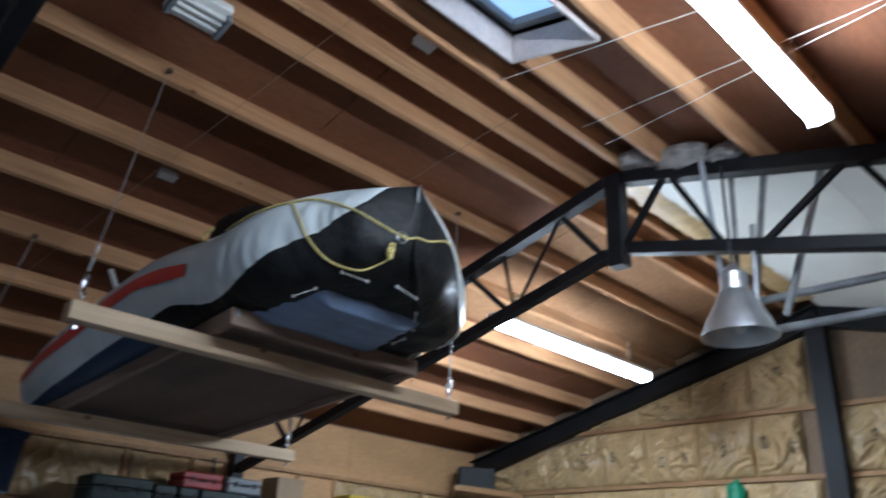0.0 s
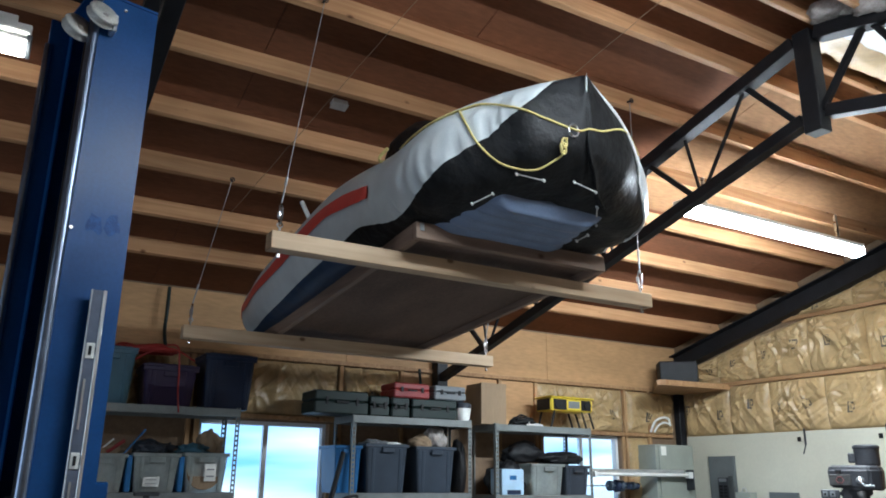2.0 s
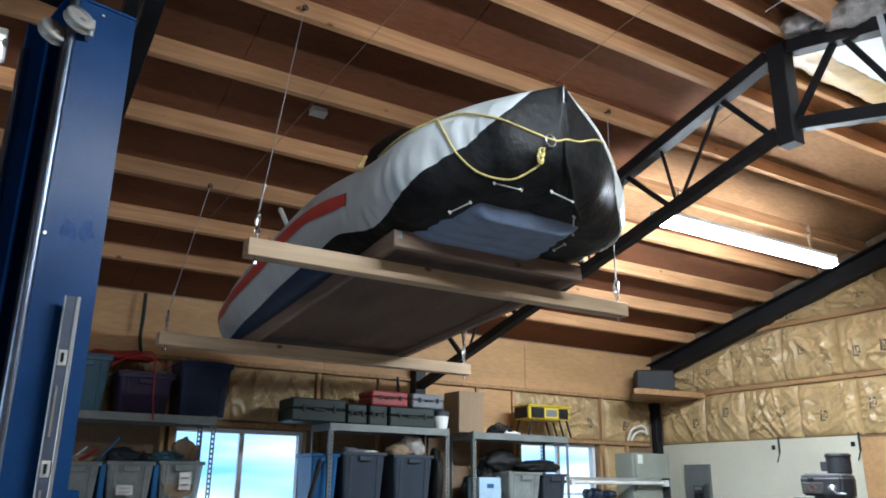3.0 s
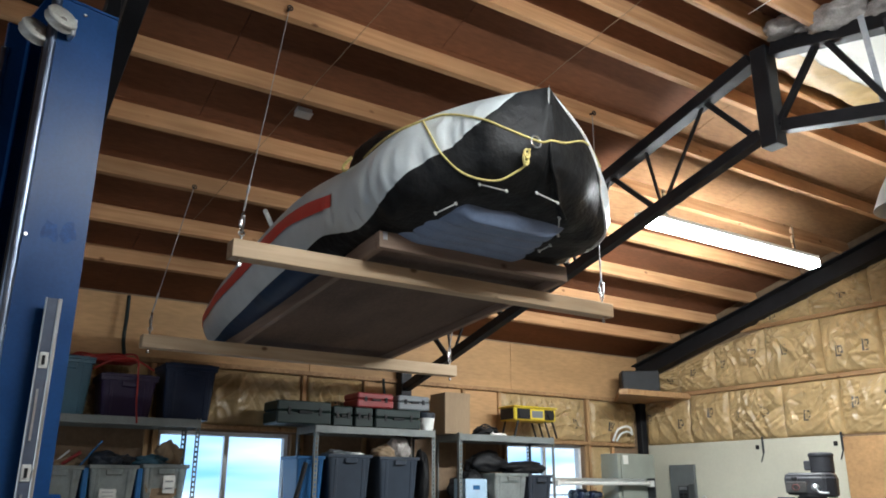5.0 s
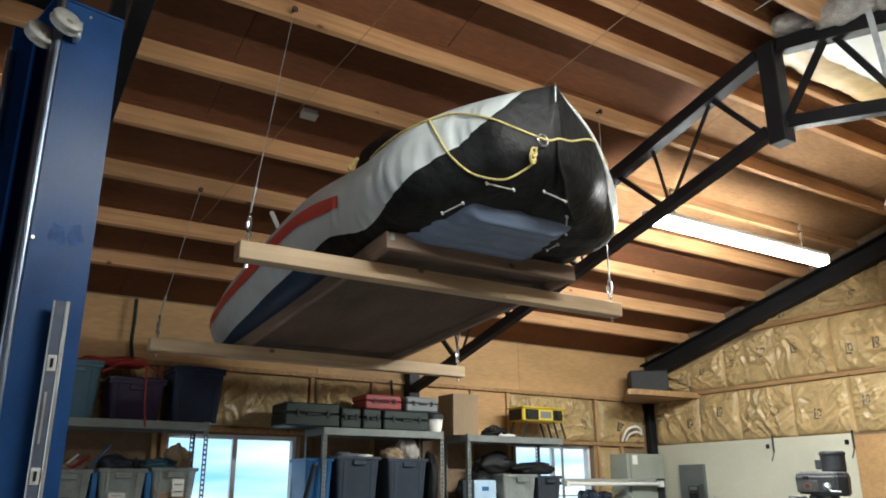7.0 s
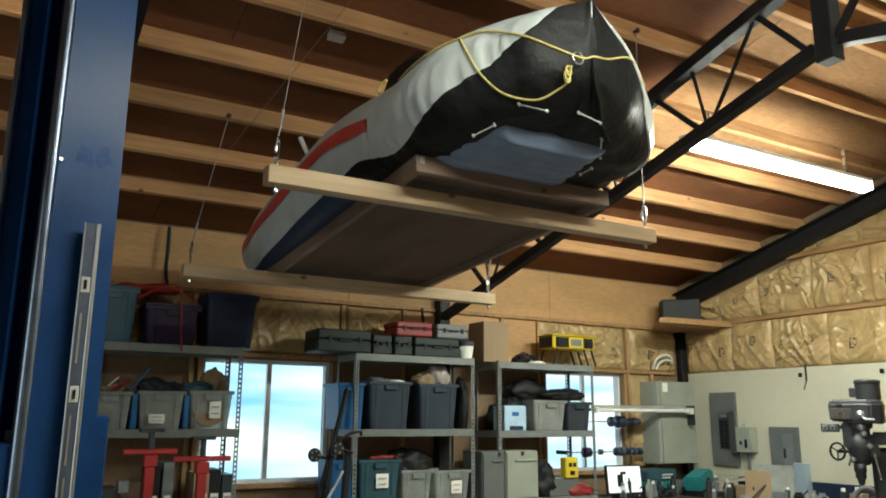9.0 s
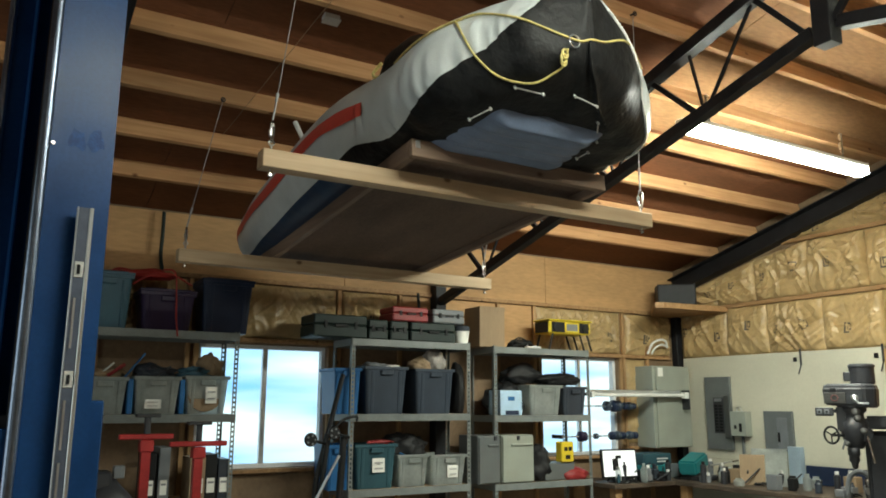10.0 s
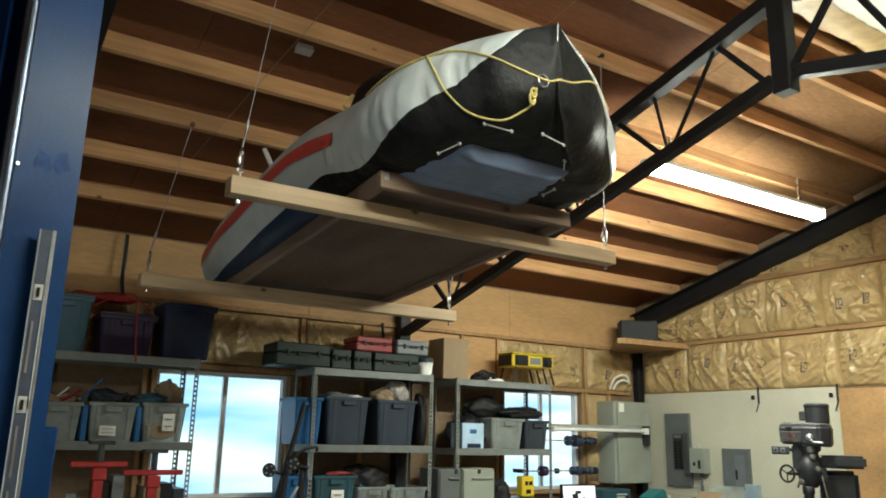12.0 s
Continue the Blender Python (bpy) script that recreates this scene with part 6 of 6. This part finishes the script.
# ---- red stands, boxes and dark machine below the first shelf ----
for x, z, w in ((1.06, 1.31, 0.36), (1.415, 1.255, 0.40)):
    s = thing("jack_stand", "red painted steel stand with a cross bar", "stand", pose(x, 5.80, 0), "red steel stands")
    part("cross_bar", boxes(((-w / 2, -0.018, z - 0.018), (w / 2, 0.018, z + 0.018)), bevel=0.006), M_REDPAINT, s)
    part("post", boxes(((-0.032, -0.03, 0.06), (0.032, 0.03, z - 0.02)), bevel=0.005), M_REDPAINT, s)
    part("collar", boxes(((-0.045, -0.042, z - 0.10), (0.045, 0.042, z - 0.022)), bevel=0.006), M_REDPAINT, s)
    part("screw_post", rods(((0, 0, z + 0.018), (0, 0, z + 0.13)), r=0.022, seg=14), M_IRON, s)
    part("saddle", boxes(((-0.08, -0.04, z + 0.13), (0.08, 0.04, z + 0.155)), bevel=0.004), M_IRON, s)
    part("foot", boxes(((-0.25, -0.06, 0), (0.25, 0.06, 0.06)), bevel=0.008), M_REDPAINT, s)
for x, w, h, mt in ((1.16, 0.09, 0.36, P_BLACK), (1.27, 0.08, 0.40, P_GREY), (1.50, 0.12, 0.32, M_CARD), (1.62, 0.09, 0.34, P_BLACK), (1.72, 0.09, 0.30, P_CHAR)):
    b = thing("file_box", "upright narrow box with a pale label", "box", pose(x, 6.39, 0.802), "upright boxes")
    part("carton", boxes(((0, 0, 0), (w, 0.28, h)), bevel=0.003), mt, b)
    part("label", boxes(((0.015, -0.002, 0.05), (w - 0.015, -0.0005, 0.16))), M_LABEL, b, "pale paper label")
    part("label_bar", boxes(((0.022, -0.004, 0.12), (w - 0.022, -0.0025, 0.135))), M_TEXTBAR, b)
ac = thing("compressor", "dark tank machine standing beside red stands", "machine", pose(0.82, 5.72, 0.0))
bm = bmesh.new()
turned(bm, [(0.05, 1.05), (0.09, 1.0), (0.16, 0.93), (0.17, 0.88), (0.17, 0.2), (0.1, 0.1)], None, 24, True)
part("tank", bm, M_IRON, ac, "", True)
part("pump", boxes(((-0.16, -0.08, 0.98), (0.02, 0.1, 1.10)), bevel=0.015), M_IRON, ac)
part("gauge", boxes(((0.03, -0.05, 1.05), (0.1, 0.02, 1.13)), bevel=0.006), P_GREY, ac)
part("foot", boxes(((-0.14, -0.14, 0.0), (0.14, 0.14, 0.1)), bevel=0.01), M_IRON, ac)

# ---- folded black frames leaning by the window ----
fr = thing("folding_frame", "black folding frame with small wheels leaning by the window", "frame", pose(0, 0, 0))
for p, q, r, w in (((2.72, 6.30, 1.78), (2.46, 6.18, 0.95), 0.022, 0), ((2.46, 6.18, 0.95), (2.36, 6.12, 0.02), 0.022, 0), ((2.70, 6.20, 1.28), (2.60, 6.12, 0.02), 0.03, 0), ((2.54, 6.16, 1.24), (2.36, 6.10, 0.02), 0.022, 0)):
    part("tube", rods((p, q), r=r, seg=12), P_BLACK, fr)
for x, z in ((2.37, 1.25), (2.57, 1.30)):
    bm = bmesh.new()
    turned(bm, [(0.018, -0.018), (0.05, -0.018), (0.056, 0.0), (0.05, 0.018), (0.018, 0.018)], Matrix.Translation((x, 6.10, z)) @ Matrix.Rotation(radians(90), 4, "X"), 20, True)
    wl = part("wheel", bm, P_BLACK, fr)
    part("hub", rods(*[((x + 0.034 * math.cos(a), 6.079, z + 0.034 * math.sin(a)), (x + 0.034 * math.cos(a), 6.084, z + 0.034 * math.sin(a))) for a in np.linspace(0, 5.03, 5)], r=0.009, seg=8), P_GREY, wl)
    part("axle", rods(((x, 6.10, z), (x + 0.16, 6.16, z - 0.04)), r=0.012), P_BLACK, fr)
part("curved_bar", (lambda bm: (cable(bm, smooth_path([(2.55, 6.12, 1.30), (2.65, 6.12, 1.40), (2.78, 6.14, 1.43), (2.86, 6.3, 1.40)]), 0.012, 8), bm)[1])(bmesh.new()), P_BLACK, fr)
part("strut", rods(((2.62, 6.1, 1.12), (2.36, 6.05, 0.70)), ((2.36, 6.05, 0.70), (2.30, 6.05, 0.02)), r=0.012), M_ALU, fr, "pale aluminium strut")

# ---- lift details ----
M_PULLEY = surface("zinc_plated_pulley", (0.46, 0.45, 0.41), 0.38, var=0.25, scale=30, fine=120, bump=0.05)
for dx, dy, dz in ((0.013, -0.050, 3.275), (-0.045, 0.035, 3.235)):
    bm = bmesh.new()
    turned(bm, [(0.012, -0.012), (0.034, -0.012), (0.046, -0.022), (0.054, -0.021), (0.060, -0.011), (0.040, 0.0), (0.060, 0.011), (0.054, 0.021), (0.012, 0.024)], Matrix.Translation((dx, dy, dz)) @ Matrix.Rotation(radians(62), 4, "X") @ Matrix.Rotation(radians(12), 4, "Y"), 28, True)
    part("pulley", bm, M_PULLEY, lift, "bright steel cable pulley", True)
    part("pulley_bolt", rods(((dx, dy - 0.035, dz - 0.02), (dx, dy + 0.03, dz + 0.02)), r=0.014, seg=6), M_CHROME, lift)
part("pulley_bracket", boxes(((0.055, -0.055, 3.225), (0.072, -0.001, 3.30)), bevel=0.004), M_ALU, lift)
part("top_plate", boxes(((-0.02, 0.0, 3.402), (0.24, 0.34, 3.412))), M_BLUE, lift)
part("header_beam", boxes(((-1.9, 0.10, 3.45), (0.02, 0.22, 3.56)), bevel=0.005), M_STEEL, lift, "dark overhead beam")
part("carriage", boxes(((-0.09, 0.02, 0.25), (-0.004, 0.32, 1.46)), bevel=0.006), M_BLUE, lift)
part("warning_tag", boxes(((-0.06, 0.017, 1.22), (-0.03, 0.0195, 1.30))), plastic("orange_sticker", (0.75, 0.14, 0.05)), lift, "small orange sticker")
M_GHOST = surface("worn_darker_blue", (0.008, 0.056, 0.215), 0.42, var=0.3, scale=30, fine=120, bump=0.05, spec=0.15)
for cx, cz in ((0.110, 2.462), (0.172, 2.468)):
    bm = bmesh.new()
    bm.faces.new([bm.verts.new((cx + (0.027 + 0.006 * math.sin(3 * a + cx * 90)) * math.copysign(abs(math.cos(a)) ** 0.6, math.cos(a)), -0.0012, cz + (0.036 + 0.009 * math.sin(4 * a + cx * 50)) * math.copysign(abs(math.sin(a)) ** 0.6, math.sin(a)))) for a in np.linspace(0, 2 * math.pi, 40, endpoint=False)])
    part("sticker_trace", bm, M_GHOST, lift, "dark trace of a removed sticker")
part("latch_box", boxes(((0.242, 0.05, 0.3), (0.30, 0.2, 1.55)), bevel=0.006), M_BLUE, lift)
for z in (3.36, 2.43):
    part("bolt", rods(((0.11 if z > 3 else 0.03, -0.006, z), (0.11 if z > 3 else 0.03, 0.0, z)), r=0.007, seg=8), M_CHROME, lift)

lv = thing("spirit_level", "long aluminium spirit level leaning on the blue column", "spirit level", pose(0.302, 2.918, 0.99))
M_LEVEL = surface("level_dark_face", (0.10, 0.12, 0.17), 0.4, var=0.2, scale=14, fine=90, bump=0.05)
part("web", boxes(((-0.022, 0.004, 0.0), (0.012, 0.016, 1.215))), M_LEVEL, lv)
part("flange", boxes(((0.0125, -0.002, 0.0), (0.025, 0.026, 1.215)), bevel=0.002), M_ALU, lv, "bright aluminium edge")
part("flange", boxes(((-0.027, -0.002, 0.0), (-0.0225, 0.026, 1.215)), bevel=0.001), M_ALU, lv)
for z in (0.97, 0.60, 0.15):
    part("vial", boxes(((-0.02, -0.001, z), (0.009, 0.0035, z + 0.055)), bevel=0.003), P_WHITE, lv, "white vial window")
    part("vial_glass", rods(((-0.006, -0.004, z + 0.012), (-0.006, -0.004, z + 0.043)), r=0.005), P_BLACK, lv)
for z0, z1 in ((0.73, 0.90), (0.40, 0.56), (0.24, 0.36), (0.02, 0.12)):
    part("grip_slot", boxes(((-0.013, 0.001, z0), (-0.006, 0.0035, z1))), M_ALU, lv)

# ---- roof fittings ----
for x, y, w in ((1.67, 4.185, 0.10), (2.22, 2.50, 0.12)):
    j = thing("junction_box", "small white electrical box on the roof deck", "junction box", pose(x, y, under(y) + PD - 0.002) @ pose(0, 0, 0, 90 - 90 - 14.6), "junction boxes")
    part("box", boxes(((-w / 2, -0.03, -0.035), (w / 2, 0.03, 0.0)), bevel=0.004), P_WHITE, j)
    part("cover", boxes(((-w / 2 - 0.004, -0.034, -0.041), (w / 2 + 0.004, 0.034, -0.036)), bevel=0.002), P_WHITE, j)


def lamp_holder(m, label):
    t = thing("flood_lamp", label, "lamp", m)
    part("housing", boxes(((-0.13, -0.09, 0.0), (0.13, 0.09, 0.05)), bevel=0.006), M_FIXT, t)
    part("back_plate", boxes(((-0.06, -0.06, 0.051), (0.06, 0.06, 0.12)), bevel=0.004), M_FIXT, t)
    for y in (-0.04, 0.0, 0.04):
        part("lamp_tube", rods(((-0.12, y, -0.015), (0.12, y, -0.015)), r=0.013), P_WHITE, t, "white lamp tube")
    for x in (-0.125, 0.125):
        part("end_holder", boxes(((x - 0.012, -0.07, -0.045), (x + 0.012, 0.07, -0.001)), bevel=0.003), P_GREY, t)
    return t


lamp_holder(pose(1.10, 2.80, 3.97) @ pose(0, 0, 0, -14.6), "white bare tube fitting under the purlins")
left_lamp = lamp_holder(pose(-0.20, 4.05, 3.67) @ pose(0, 0, 0, -14.6), "small lit white fitting under the purlins")
part("lit_lens", boxes(((-0.09, -0.05, -0.056), (0.11, 0.05, -0.047)), bevel=0.002), glow("small_lamp_lens", (1.0, 0.9, 0.75), 30.0), left_lamp, "glowing lens")

rl = thing("pendant_lamp", "aluminium bell reflector lamp hung beside the truss", "pendant lamp", pose(3.90, 1.68, 2.90))
bm = bmesh.new()
turned(bm, [(0.205, 0.0), (0.20, 0.015), (0.165, 0.10), (0.11, 0.20), (0.085, 0.26), (0.08, 0.26), (0.105, 0.19), (0.155, 0.09), (0.19, 0.008), (0.205, 0.0)], None, 36)
part("reflector", bm, M_ALU, rl, "spun aluminium bell reflector", True)
bm = bmesh.new()
turned(bm, [(0.075, 0.262), (0.075, 0.36), (0.05, 0.39), (0.03, 0.42)], None, 20, True)
part("ballast_cap", bm, M_ALU, rl)
bm = bmesh.new()
turned(bm, [(0.02, 0.24), (0.05, 0.14), (0.055, 0.08), (0.03, 0.03)], None, 18, True)
part("bulb", bm, P_WHITE, rl, "unlit white bulb", True)
part("hook", rods(((0, 0, 0.42), (0, 0, 1.06)), r=0.008), M_IRON, rl)
tr = thing("door_track", "galvanised tracks hung from slotted angle struts", "track")
M_TRACK = surface("galvanised_steel", (0.36, 0.37, 0.38), 0.42, metal=0.7, var=0.25, scale=14, fine=90, bump=0.08)
for x, z, ya in ((4.20, 3.19, 1.88), (4.20, 3.005, 1.72)):
    part("rail", rods(((x, ya, z), (x, -1.9, z - 0.03)), r=0.024, seg=14), M_TRACK, tr)
for (a, b) in (((4.12, 1.83, 3.14), (3.86, 1.78, 4.02)), ((4.14, 1.66, 3.15), (4.16, 1.52, 3.95)), ((4.15, 1.50, 3.05), (4.17, 1.20, 3.87)), ((4.13, 1.75, 3.1), (4.15, 1.72, 4.0))):
    a, b = Vector(a), Vector(b)
    m = Matrix.Translation(a) @ (b - a).to_track_quat("Z", "Y").to_matrix().to_4x4()
    ln = (b - a).length
    bm = bmesh.new()
    bx(bm, (-0.016, -0.0015, 0), (0.016, 0.0015, ln), m)
    bx(bm, (-0.016, 0.0015, 0), (-0.013, 0.030, ln), m)
    for k in range(int(ln / 0.06)):
        bx(bm, (-0.004, -0.0032, 0.03 + k * 0.06), (0.006, -0.0016, 0.052 + k * 0.06), m)
    part("slotted_strut", bm, M_TRACK, tr)
bm = bmesh.new()
cable(bm, smooth_path([(3.93, 1.60, 2.95), (3.94, 1.58, 3.05), (3.94, 1.57, 3.3), (3.95, 1.56, 3.55)]), 0.016, 8)
tagged(part("lamp_chain", bm, M_TRACK, None, "", True), "steel chain beside the reflector lamp", "chain")
lump("green_bag", "small green bag hung on the insulation", "bag", (EAST - 0.1, 3.40, 2.42), (0.06, 0.09, 0.14), plastic("green_cloth", (0.02, 0.20, 0.10)), 41, 0.2)

# thin wires under the purlins
for x0, x1, y0, y1 in ((1.35, 1.75, 5.4, 2.5), (2.65, 2.95, 4.6, 2.45), (2.60, 2.20, 2.3, -1.0), (3.25, 2.19, 2.2, -1.0), (3.50, 2.05, 2.2, -1.0)):
    bm = bmesh.new()
    n = 24
    pts = []
    for k in range(n + 1):
        u = k / n
        y = y0 + (y1 - y0) * u
        pts.append((x0 + (x1 - x0) * u, y, under(y) - 0.006 - 0.006 * abs(math.sin(k * 0.9))))
    cable(bm, pts, 0.002, 5)
    tagged(part("thin_wire", bm, M_FIXT if y1 < 0 else M_CARD), "thin cable stapled under the purlins", "cable", "roof cables")
